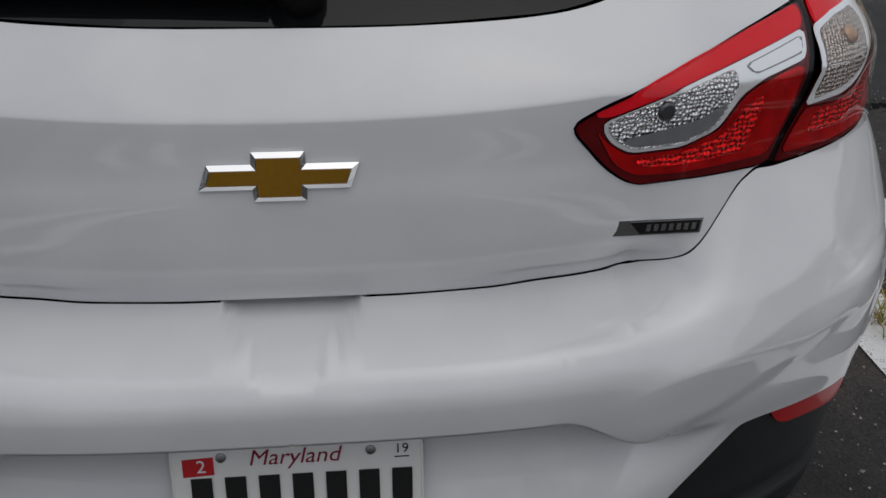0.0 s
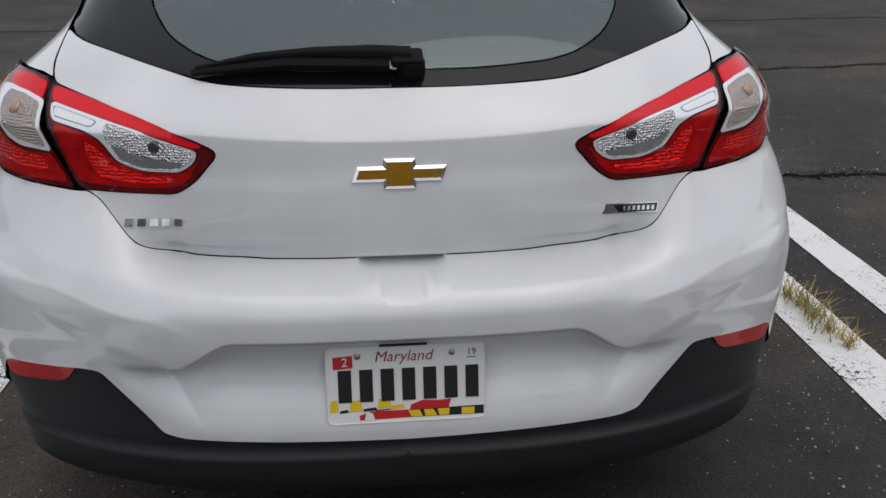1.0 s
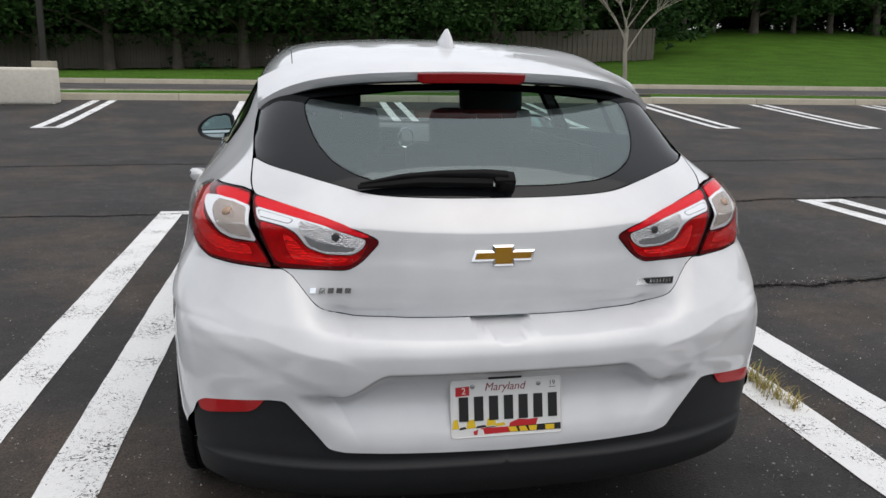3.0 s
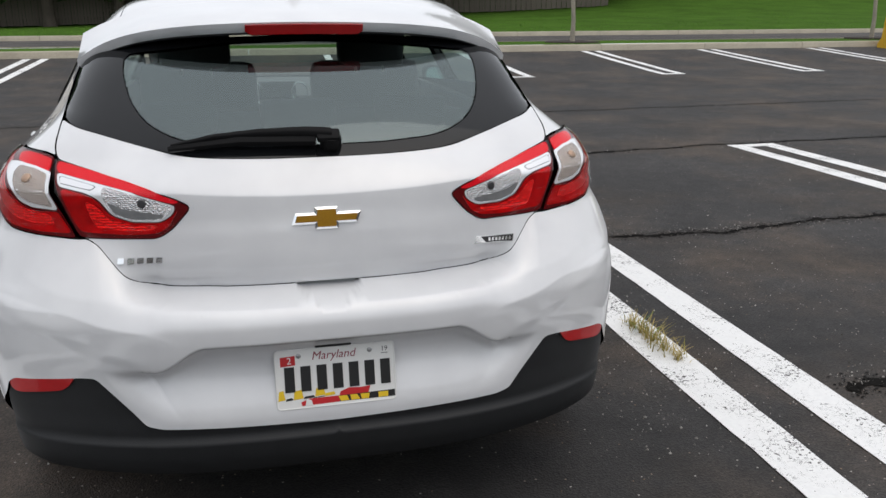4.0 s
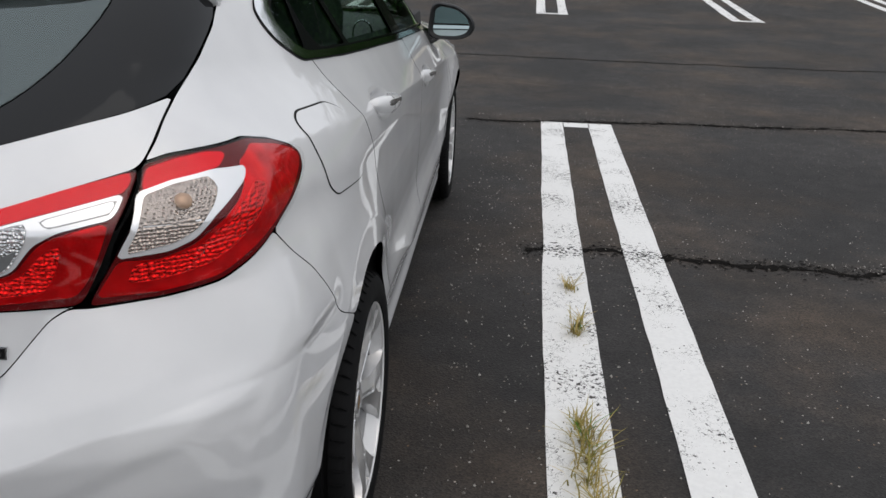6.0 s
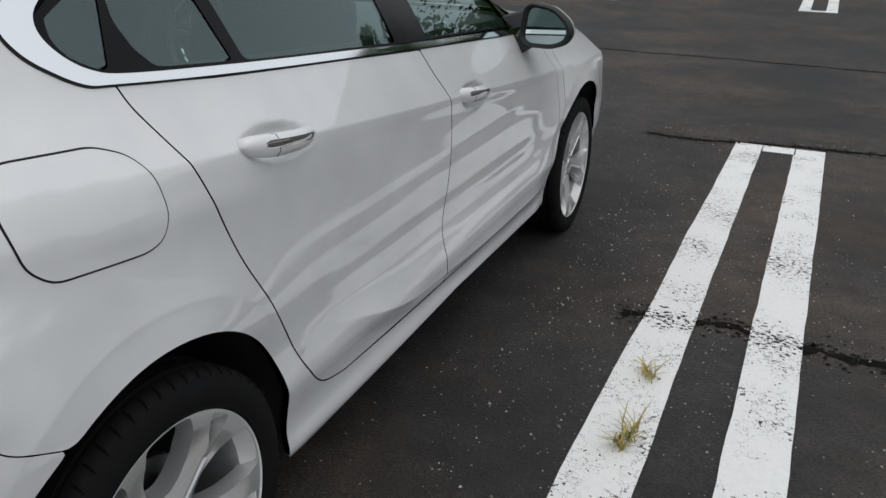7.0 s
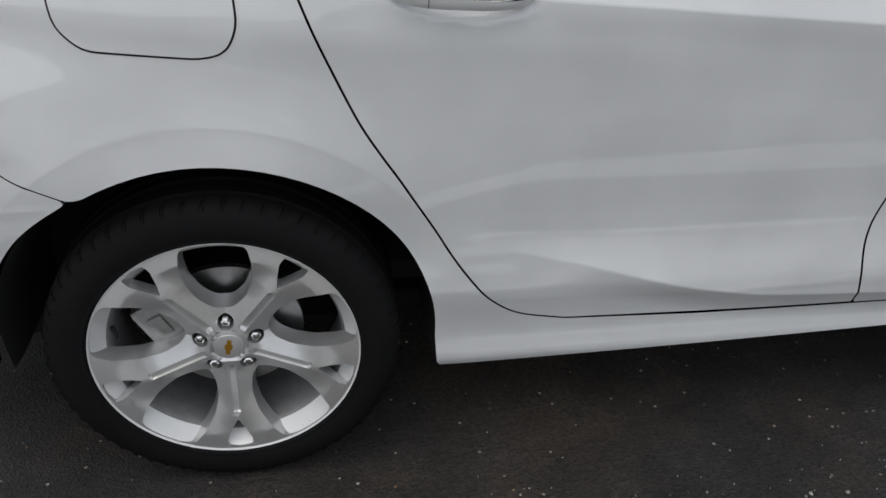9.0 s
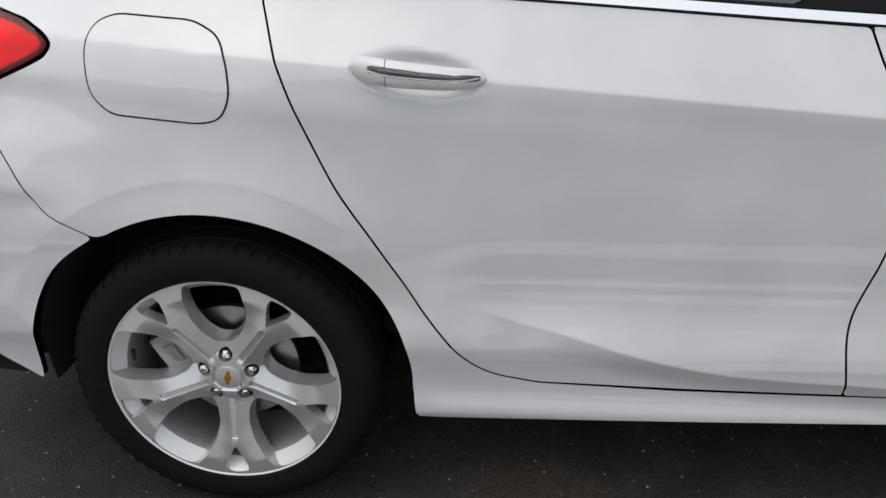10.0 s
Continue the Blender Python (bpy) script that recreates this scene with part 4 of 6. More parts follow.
def number_plate(parent):
    p0, p1 = Vector((0, .029, .409)), Vector((0, .061, .558))
    up = (p1 - p0).normalized()
    m = Matrix((Vector((1, 0, 0)), up, Vector((1, 0, 0)).cross(up))).transposed().to_4x4()
    m.translation = (p0 + p1) / 2 - m.col[2].xyz * 0
    hold = box((.30, .15, .012), (0, 0, -.007), bevel=.003)
    hold.transform(m)
    part("plate_bracket", hold, TRIM, parent)
    ring = rounded(np.array([(-.1525, -.0762), (.1525, -.0762), (.1525, .0762), (-.1525, .0762)]), .012, 0, .006)
    pl = part("number_plate", slab([tuple(q) for q in ring], .0025, m), PLATE_WHITE, parent, "white number plate with a chequered foot", smooth=False)
    ring2 = rounded(np.array([(-.1525, -.0762), (.1525, -.0762), (.1525, .0762), (-.1525, .0762)]), .012, .0015, .006)
    bm = bmesh.new()
    for a, b in zip(ring2, np.roll(ring2, -1, 0)):
        tube([m @ Vector((*a, .003)), m @ Vector((*b, .003))], .0016, 5, bm, caps=False)
    part("plate_rim", bm, PLATE_WHITE, pl)

    def flat(name, pts, mat, h=.0027, d=.0004):
        return part(name, slab([(x, y) for x, y in pts], d, m @ pose(0, 0, h)), mat, pl, smooth=False)
    # chequered foot
    y0, y1 = -.0735, -.052
    flat("red_field", [(-.09, y0 + .004), (.005, y0 + .006), (.005, y1), (-.07, y1), (-.092, y1 - .008)], PLATE_RED)
    flat("red_wave", [(.005, y1), (.08, y1 + .001), (.085, y1 + .018), (.06, y1 + .016), (.03, y1 + .018), (.008, y1 + .010)], PLATE_RED)
    flat("black_field", [(.005, y0 + .006), (.148, y0 + .006), (.148, y1 + .002), (.005, y1)], PLATE_BLACK)
    for k, (a, b, c, d) in enumerate(((.008, .03, .002, .024), (.035, .058, .032, .050), (.062, .08, .058, .082), (.105, .13, .105, .13))):
        flat("yellow_check", [(a, y0 + .007), (b, y0 + .007), (d, y1 - .001), (c, y1 - .001)], PLATE_YELLOW, .0032)
    for a, b, lo, hi, mt in ((-.148, -.13, -.052, -.026, PLATE_YELLOW), (-.13, -.11, -.054, -.046, PLATE_BLACK), (-.11, -.085, -.052, -.028, PLATE_YELLOW), (-.085, -.056, -.052, -.044, PLATE_BLACK),
                             (-.056, -.03, -.048, -.026, PLATE_YELLOW), (-.032, -.004, -.050, -.040, PLATE_YELLOW), (-.06, -.03, -.052, -.048, PLATE_BLACK)):
        flat("check", [(a, lo), (b, lo + .002), (b - .004, hi), (a + .003, hi - .002)], mt, .003)
    flat("white_bird", [(-.082, y0 + .004), (-.062, y0 + .004), (-.066, y1 - .004), (-.078, y1)], PLATE_WHITE, .0034)
    # plain bars where the number stands
    for k in range(7):
        x = -.117 + k * .0405
        flat("bar", [(x - .0125, -.032), (x + .0125, -.032), (x + .0125, .032), (x - .0125, .032)], PLATE_BLACK, .0036, .0012)
    flat("sticker", [(-.138, .034), (-.101, .036), (-.101, .060), (-.138, .058)], PLATE_RED, .003)
    lettering("month", "2", .024, m @ pose(-.116, .047, .0036), PLATE_WHITE, pl, depth=.0002)
    lettering("year", "19", .018, m @ pose(.126, .058, .003), PLATE_BLACK, pl, depth=.0002)
    flat("small_bar", [(.117, .0465), (.135, .0465), (.135, .048), (.117, .048)], PLATE_BLACK, .003)
    part("plate_lamp", box((.092, .016, .022), (-.004, .084, -.002), bevel=.003), TRIM, parent, "black plate lamp housing").matrix_local = m
    lettering("state", "Maryland", .030, m @ pose(-.005, .055, .003), PLATE_MAROON, pl, shear=.25, depth=.0002)
    for x in (-.092, .088):
        part("screw", lathe([(.0025, .0065), (.0045, .006), (.0055, .003), (.0056, .0002)], 16, "z", m=m @ pose(x, .0585, 0)), STEEL, pl)


def rear_bumper():
    seam = [(1.030, .8990), (1.074, .8485), (1.109, .8130), (1.137, .775), (1.163, .733), (1.192, .6935), (1.215, .6792), (1.283, .6472)]
    top = [(0, .7049), (.0004, .7049)] + [("r", x, z - .0007) for x, y, z in GATE_GAP[1:]]
    under = [(.685, .8402), (.803, .8452), (.894, .8552), (.955, .8732)]
    arch = [tuple(q) for q in to_chart("wrap", meet(*rays("side", *np.array(flow([(.639, .649), (.548, .58), (.486, .494), (.446, .39), (.433, .278)], 5)[2:]).T))[0])]
    low = [(.99, .33), (.93, .40), (.885, .44), (.865, .475), (.835, .492), (.64, .516), (.601, .516), (.52, .430), (.483, .388), (.44, .379), (.286, .376), (.0004, .370), (0, .370)]
    half = top + under + seam + arch + low
    bump_r = panel("rear_bumper", "wrap", half, PAINT, car, gap=.0, r=.012, sides="rl", space=.0095, label="white painted rear bumper", folds=(CREASE_FOLD, ROLL_FOLD, FIN_FOLD, BROW_FOLD, FACET_FOLD, SHELF_FOLD, SHELF_FLAT))
    right, left = bump_r
    left.parent = right
    left.name = "bumper_half"
    black = [(0, .374), (.0004, .374), (.286, .380), (.44, .383), (.490, .390), (.526, .432), (.606, .519), (.66, .519), (.838, .496), (.868, .480), (.890, .44), (.90, .38), (.90, .32), (.88, .275), (.7, .248), (.4, .238), (.0004, .234), (0, .234)]
    for side in "rl":
        b = panel("lower_trim", "wrap", black, TRIM, right, lift=-.006, rim=.02, gap=0, r=.012, sides=side, space=.018, label="black textured lower trim")
        panel("reflector", "wrap", [(.652, .517), (.838, .493), (.866, .475), (.855, .455), (.83, .452), (.70, .474), (.678, .487)], REFLEX, right, lift=.0, rim=.012, gap=.002, r=.012, sides=side, space=.012,
              label="red reflector")
    # underside lip of the black trim
    rows = []
    for k in range(41):
        x = -.74 + 1.48 * k / 40
        y = float(REAR(np.float64(.22))) + .37 * abs(x) ** 3
        rows.append([(x, y + .0, .262), (x, y - .010, .245), (x, y + .01, .226), (x, y + .12, .215), (x, y + .12, .262)])
    part("bumper_lip", loft(rows), TRIM, right, "black lip under the bumper")
    # crisp fold beside the trim
    number_plate(right)


DOOR_BACK = flow([(.970, 1.100), (.974, 1.063), (.984, 1.032), (1.003, .978), (1.037, .889), (1.092, .766), (1.131, .700), (1.162, .652), (1.222, .550), (1.252, .496), (1.290, .438), (1.335, .383), (1.392, .344), (1.483, .323)], 4)
DOOR_SPLIT = flow([(2.085, .318), (2.078, .358), (2.064, .432), (2.066, .505), (2.096, .637), (2.103, .785), (2.078, .888), (2.036, .958), (2.007, 1.028)], 4)
BELT = [(2.007, 1.028), (1.588, 1.056), (1.187, 1.080), (.978, 1.098)]
DOOR_FRONT = flow([(3.03, .960), (3.10, .945), (3.165, .85), (3.19, .7), (3.185, .45), (3.165, .33)], 4)
ARCH_Y = (.847, 3.547)


def sides_of_body():
    hole = ("via", "side", [(.838, 1.17), (.836, 1.215), (.92, 1.266), (1.08, 1.300), (1.25, 1.330), (1.5, 1.356), (1.9, 1.368), (2.28, 1.348), (2.5, 1.290), (2.8, 1.160), (3.08, 1.012),
            *DOOR_FRONT[1:], (2.09, .315), (1.766, .312), *DOOR_BACK[::-1], (.925, 1.102), (.885, 1.122), (.858, 1.145)], .02)
    outer = [("s", 1.235, .222)] + [("s", y, z) for y, z in arc(*ARCH_Y[:1], .316, .383, -2, 119, 26)] + [("w", 1.284, .6480),
             ("w", 1.2158, .6800), ("w", 1.1935, .6943), ("w", 1.1645, .7338), ("w", 1.1385, .7758), ("w", 1.1105, .8138), ("w", 1.0757, .8492), ("w", 1.033, .8995), ("w", 1.116, .926), ("w", 1.177, .9485), ("w", 1.219, .966), ("w", 1.236, .987), ("w", 1.213, 1.0055), ("w", 1.158, 1.0245), ("w", 1.075, 1.0395),
             ("w", 1.013, 1.0395), ("w", .948, 1.0395), ("w", .884, 1.0375), ("w", .837, 1.0295), ("r", .6535, 1.05), ("r", .6495, 1.106), ("r", .650, 1.15), ("r", .645, 1.193), ("r", .636, 1.228), ("t", .57, .76), ("t", .53, .84),
             ("t", .53, 1.2), ("t", .53, 1.8), ("t", .53, 2.25), ("t", .56, 2.5), ("t", .62, 2.9), ("t", .70, 3.28), ("s", 3.268, .95), ("s", 3.253, .7), ("s", 3.233, .45), ("s", 3.18, .30), ("s", 3.175, .236), ("s", 2.19, .249), ("s", 1.545, .231)]
    r, l = panel("body_side", "rail", outer, PAINT, car, holes=(hole,), gap=.0008, r=.010, sides="rl", space=.013, label="white painted body side", folds=(SHOULDER, ARCH_FOLD))
    fuel = [(.657, .985), (.667, 1.02), (.705, 1.035), (.855, 1.028), (.905, 1.006), (.922, .967), (.926, .91), (.906, .872), (.87, .863), (.70, .874), (.666, .905), (.66, .945)]
    ring = [(y, z) for y, z in fuel]
    panel("fuel_door_gap", "side", ring, DARK, r, lift=.0004, rim=0, gap=-.0018, r=.02, space=.008)
    panel("fuel_door", "side", ring, PAINT, r, lift=.0016, rim=.0012, gap=.0016, r=.02, space=.008, label="white fuel filler door")
    # dark lining behind the gaps
    panel("gap_lining", "side", [(1.27, .25), (3.15, .26), (3.21, .5), (3.23, .9), (3.1, 1.02), (.93, 1.13), (.97, .98), (1.07, .72), (1.20, .52)], DARK, r, lift=-.02, rim=0, sides="r", space=.08)
    panel("gap_lining", "side", [(1.27, .25), (3.15, .26), (3.21, .5), (3.23, .9), (3.1, 1.02), (.93, 1.13), (.97, .98), (1.07, .72), (1.20, .52)], DARK, l, lift=-.02, rim=0, sides="l", space=.08)
    for side in "rl":
        rear = panel("rear_door", "side", DOOR_BACK + [(1.766, .315)] + DOOR_SPLIT + BELT[1:-1], PAINT, car, gap=.0032, r=.012, sides=side, space=.010, label="white rear door", folds=(SHOULDER, DOOR_CREST, ARCH_FOLD))
        front = panel("front_door", "side", DOOR_SPLIT + DOOR_FRONT, PAINT, car, gap=.0012, r=.012, sides=side, space=.013, label="white front door", folds=(SHOULDER, DOOR_CREST))
        windows(rear, front, side)
        for d, cy, cz in ((rear, 1.255, .956), (front, 2.27, .870)):
            door_handle(d, cy, cz, side)
        # chrome strip under the windows, hooked up round the rear corner
        low = flow([(.925, 1.266), (.842, 1.222), (.827, 1.192), (.842, 1.156), (.874, 1.128), (.917, 1.104), (.971, 1.097), (1.181, 1.081), (1.588, 1.056), (2.007, 1.029), (2.6, .990), (3.03, .961)], 4)
        top = flow([(3.035, .974), (2.6, 1.005), (2.0, 1.044), (1.588, 1.071), (1.187, 1.096), (1.0, 1.110), (.942, 1.122), (.905, 1.146), (.885, 1.180), (.894, 1.212), (.935, 1.242)], 4)
        edge = [(y - .0035 * float(1 - step(np.float64(y), .9, 1.0)), z - .0022) for y, z in low]
        panel("window_rubber", "side", edge + top, RUBBER, rear, lift=.0022, rim=.004, gap=0, r=.004, sides=side, space=.012, label="thin black rubber under the chrome")
        panel("chrome_strip", "side", low + top, CHROME, rear, lift=.0045, rim=.006, gap=0, r=.004, sides=side, space=.008, label="chrome strip under the windows")


def windows(rear, front, side):
    kw = dict(sides=side, rim=0, gap=0, space=.04)
    dlo = [(.892, 1.175), (.912, 1.140), (.979, 1.110), (1.285, 1.092), (1.95, 1.052), (2.6, 1.013), (3.04, .985), (3.06, 1.01), (2.78, 1.150), (2.48, 1.278), (2.27, 1.335), (1.9, 1.356), (1.5, 1.344), (1.25, 1.318), (1.08, 1.283), (.96, 1.247), (.888, 1.205)]
    q = [(.904, 1.172), (.918, 1.147), (.965, 1.121), (.978, 1.122), (1.045, 1.262), (.98, 1.238), (.91, 1.205)]
    r1 = [(1.075, 1.113), (1.262, 1.099), (1.225, 1.298), (1.12, 1.279), (1.045, 1.235), (1.035, 1.19), (1.048, 1.145)]
    r2 = [(1.295, 1.096), (1.90, 1.060), (1.885, 1.342), (1.5, 1.334), (1.265, 1.308)]
    f = [(2.10, 1.049), (2.86, 1.002), (2.72, 1.158), (2.45, 1.268), (2.25, 1.322), (2.06, 1.338)]
    panel("pillar_trim", "rail", [("s", a, b) for a, b in dlo], PILLAR, rear, holes=[[("s", a, b) for a, b in o] for o in (q, r1, r2, f)], lift=-.004, sides=side, rim=.01, gap=0, r=.01, space=.02,
          label="gloss black pillars round the windows")
    for o, d in ((q, rear), (r1, rear), (r2, rear), (f, front)):
        panel("side_window", "rail", [("s", a, b) for a, b in o], SIDE_GLASS, d, lift=-.0065, r=.01, label="tinted side window", **kw).visible_shadow = False


def door_handle(door, cy, cz, side):
    """A bar that bows out over its pocket, with a chrome strip along it."""
    slope = -.085
    rows, strip = [], []
    for k in range(33):
        t = -1 + 2 * k / 32
        y = cy + .119 * t
        z = cz + slope * .119 * t
        base, _ = meet(np.array([[1.1, y, cz - .06]]), np.array([[-1.0, 0, 0]]))
        x0 = float(base[0][0]) - .014
        out = .040 * (1 - abs(t) ** 3.0) + .002
        h = .0225 * (1 - abs(t) ** 5) ** .5 * (1 - .16 * (t + 1)) + .0012
        x = x0 + out
        rows.append([(x - .020, y, z - h * .8), (x - .006, y, z - h), (x + .002, y, z - h * .5), (x + .0035, y, z + h * .1), (x + .001, y, z + h * .6), (x - .007, y, z + h), (x - .020, y, z + h)])
        if -.75 < t < .99:
            w = min(1.0, (t + .80) / .18, (1.02 - t) / .14)
            strip.append([(x + .001, y, z - h * .28 * w), (x + .0062, y, z + h * .20), (x + .0043, y, z + h * (.22 + .44 * w)), (x - .004, y, z + h * .3)])
    flip = Matrix.Diagonal((1 if side == "r" else -1, 1, 1, 1))

    def put(name, secs, mat, parent, label):
        bm = loft(secs)
        bm.transform(flip)
        return part(name, bm, mat, parent, label, sharp=50)
    h = put("door_handle", rows, PAINT, door, "white door handle with a chrome strip")
    put("chrome_inlay", strip, CHROME, h, "chrome strip")
    k = 9
    put("handle_joint", [[(p[0] + .0006, p[1] + d, cz + slope * .118 * (-1 + 2 * k / 32) + (p[2] - cz - slope * .118 * (-1 + 2 * k / 32)) * 1.02) for p in rows[k]] for d in (-.0005, .0005)], DARK, h, "")


def roof_and_front():
    panel("roof", "top", [(0, .855), (.53, .845), (.53, 1.2), (.53, 1.8), (.53, 2.25), (.3, 2.32), (0, 2.34)], PAINT, car, gap=.0015, r=.01, both=True, space=.03, label="white roof panel")
    panel("windscreen", "top", [(0, 2.345), (.3, 2.325), (.53, 2.26), (.56, 2.5), (.62, 2.9), (.69, 3.22), (.4, 3.36), (0, 3.42)], SCREEN_GLASS, car, gap=.002, rim=0, r=.02, both=True, space=.06, label="windscreen glass").visible_shadow = False
    panel("bonnet", "top", [(0, 3.43), (.4, 3.37), (.69, 3.24), (.70, 3.3), (.68, 3.7), (.63, 4.05), (.4, 4.22), (0, 4.27)], PAINT, car, gap=.002, r=.02, both=True, space=.05, label="white bonnet")
    arch = [(3.935, .24)] + arc(3.547, .316, .383, 4, 176, 30) + [(3.182, .30)]
    fender = [("s", a, b) for a, b in arch] + [("s", 3.235, .45), ("s", 3.255, .7), ("s", 3.27, .95), ("t", .705, 3.29), ("t", .683, 3.7), ("t", .633, 4.05), ("s", 4.2, .72), ("s", 4.22, .5), ("s", 4.18, .26)]
    for side in "rl":
        panel("front_fender", "rail", fender, PAINT, car, gap=.0004, r=.01, sides=side, space=.02, label="white front fender")
        panel("headlamp", "front", [(.45, .66), (.66, .70), (.70, .77), (.62, .80), (.48, .72)], LAMP_CLEAR, car, gap=.001, sides=side, space=.03, lift=.002, label="clear headlamp")
    panel("front_bumper", "front", [(0, .22), (.5, .23), (.72, .28), (.72, .64), (.45, .65), (.3, .70), (0, .72)], PAINT, car, gap=.001, both=True, space=.05, label="white front bumper")
    # fin aerial on the roof
    z0 = float(roof_height(np.float64(0), np.float64(1.0)))
    rows = []
    for t in (0, .2, .4, .6, .8, .93, 1):
        zz = z0 - .012 + .066 * t
        w = .030 * (1 - t) ** .8 + .0035
        ya, yb = .905 + .045 * t ** 1.5, 1.09 - .11 * t ** .8
        rows.append([(w * c, (ya + yb) / 2 + (yb - ya) / 2 * s, zz + (.012 if s > 0 else -.006) * (1 - t)) for c, s in [(math.cos(a) * (1 - .6 * max(0, math.sin(a))), math.sin(a)) for a in np.linspace(0, 2 * math.pi, 16, endpoint=False)]])
    part("fin_aerial", loft(rows), PAINT, car, "white fin aerial")


def door_mirrors():
    """A white cap, a black surround and the glass, on a black foot."""
    shape = rounded(np.array([(-.005, -.045), (.008, .05), (.035, .064), (.13, .055), (.19, .022), (.212, -.008), (.195, -.040), (.14, -.058), (.03, -.060)]), .03, 0, .012)
    for s in (1, -1):
        def ring(scale, y, lift=0.0):
            c = np.array((.10, 0.0))
            return [(s * (.828 + .98 * q[0]), y - .22 * q[0] + .10 * q[1], 1.008 + 1.26 * q[1] + lift) for q in (c + (shape - c) * scale)]
        m = part("door_mirror", loft([ring(.97, 2.875), ring(.985, 2.89), ring(.94, 2.915), ring(.80, 2.94), ring(.5, 2.958), ring(.15, 2.963)]), PAINT, car, "white door mirror with a black surround", sharp=70)
        part("surround", loft([ring(.77, 2.856), ring(.80, 2.843), ring(.93, 2.836), ring(.99, 2.846), ring(1.0, 2.868), ring(.99, 2.884), ring(.9, 2.885)]), TRIM, m, sharp=60)
        part("mirror_glass", loft([ring(.79, 2.850), ring(.79, 2.856)]), MIRROR, m, smooth=False)
        part("mirror_foot", loft([[(s * .755, y, z) for y, z in ((2.84, .90), (3.0, .89), (3.0, .985), (2.84, .99))], [(s * .82, y, z) for y, z in ((2.845, .895), (2.96, .90), (2.96, .96), (2.845, .965))],
                                  [(s * .885, y, z) for y, z in ((2.85, .935), (2.93, .94), (2.94, .957), (2.85, .957))]]), GLOSS_BLACK, m)


def wheel(at, s):
    """An alloy wheel of five forked spokes on a low tyre; its outer face looks along +x before it is turned."""
    R = .316
    tyre_p = [(-.10, .232), (-.112, .25), (-.1125, .285), (-.100, .306), (-.086, .3135), (-.070, .3155), (-.068, .308), (-.060, .308), (-.058, .316), (-.024, .316), (-.022, .308), (-.012, .308), (-.010, .3162),
              (.012, .3162), (.014, .308), (.024, .308), (.026, .316), (.060, .3158), (.062, .308), (.070, .308), (.072, .315), (.086, .3135), (.098, .308), (.106, .298), (.1115, .282), (.1122, .262), (.1085, .252), (.1075, .249), (.108, .246), (.1035, .2415), (.099, .241), (.094, .232)]
    ob = thing("wheel", "silver five-spoke alloy wheel with a black tyre")
    tyre = part("tyre", lathe(tyre_p, 96), TYRE, ob, "black low-profile tyre", sharp=40)
    bm = bmesh.new()
    for k in range(60):
        w = 2 * math.pi * k / 60
        for side in (1, -1):
            b = [Vector((side * a, r * math.cos(w + dw), r * math.sin(w + dw))) for a, r, dw in ((.076, .3155, 0), (.092, .3125, .014), (.104, .3035, .02), (.104, .3035, .034), (.092, .3125, .028), (.076, .3155, .014))]
            v = [bm.verts.new(q) for q in b]
            o = [bm.verts.new(q * 1.0 + Vector((side * .0022, q.y * .005, q.z * .005))) for q in b]
            bm.faces.new(o)
            for i in range(6):
                bm.faces.new((v[i], v[(i + 1) % 6], o[(i + 1) % 6], o[i]))
    tagged(part("tread", bm, TYRE, tyre, smooth=False), kind="stuff")
    rim_p = [(.100, .238), (.1035, .2404), (.1050, .2398), (.1046, .2385), (.098, .235), (.070, .214), (.062, .209), (.03, .206), (-.02, .203), (-.085, .212), (-.10, .236)]
    part("rim_lip", lathe(rim_p[:6], 80), SILVER, ob, "silver rim lip", sharp=50)
    # the barrel's grey carries the shade seen between the spokes
    part("rim_barrel", lathe(rim_p[5:], 80), BARREL, ob, "grey rim barrel, toned down for the shade behind the spokes", sharp=50)
    # forked spokes: a dished disc with openings
    from mathutils.geometry import delaunay_2d_cdt
    half = [(.018, .084), (.042, .110), (.058, .150), (.061, .190), (.056, .2285)]
    win = [(0, .077)] + half + [(.030, .2348), (0, .2365), (-.030, .2348)] + [(-u, v) for u, v in half[::-1]]
    tri = [(0, .166), (.012, .188), (.024, .215), (.024, .2320), (0, .2350), (-.024, .2320), (-.024, .215), (-.012, .188)]
    loops = [np.array([(.2392 * math.cos(a), .2392 * math.sin(a)) for a in np.linspace(0, 2 * math.pi, 100, endpoint=False)])]
    for k in range(5):
        for shape, off, rr in ((win, 0, .012), (tri, math.pi / 5, .003), ([(.0152 * math.sin(q), .0525 + .0152 * math.cos(q)) for q in np.linspace(0, 2 * math.pi, 14, endpoint=False)], 0, .004)):
            a = math.pi / 2 + k * 2 * math.pi / 5 + off
            pts = np.array([(v * math.cos(a) + u * -math.sin(a), v * math.sin(a) + u * math.cos(a)) for u, v in shape])
            loops.append(rounded(pts, rr, 0, .005))
    # fold lines: the channel along each spoke and the root of the flat spoke ends
    folds = []
    for k in range(5):
        a = math.pi / 2 + math.pi / 5 + k * 2 * math.pi / 5
        along, across = np.array((math.cos(a), math.sin(a))), np.array((-math.sin(a), math.cos(a)))
        folds += [[along * r + across * u for r in np.arange(.046, .150, .006)] for u in (-.0075, -.005, .005, .0075)]
        folds += [[r * np.array((math.cos(a + w), math.sin(a + w))) for w in np.linspace(-.45, .45, 19)] for r in (.150, .205)]
    g = np.stack(np.meshgrid(np.arange(-.237, .237, .007), np.arange(-.237, .237, .007)), -1).reshape(-1, 2)
    ok = within(loops[0], g)
    for h in loops[1:]:
        ok &= ~within(h, g)
    edge = np.concatenate(loops)
    lines = np.concatenate([np.array(f) for f in folds])
    g = g[ok]
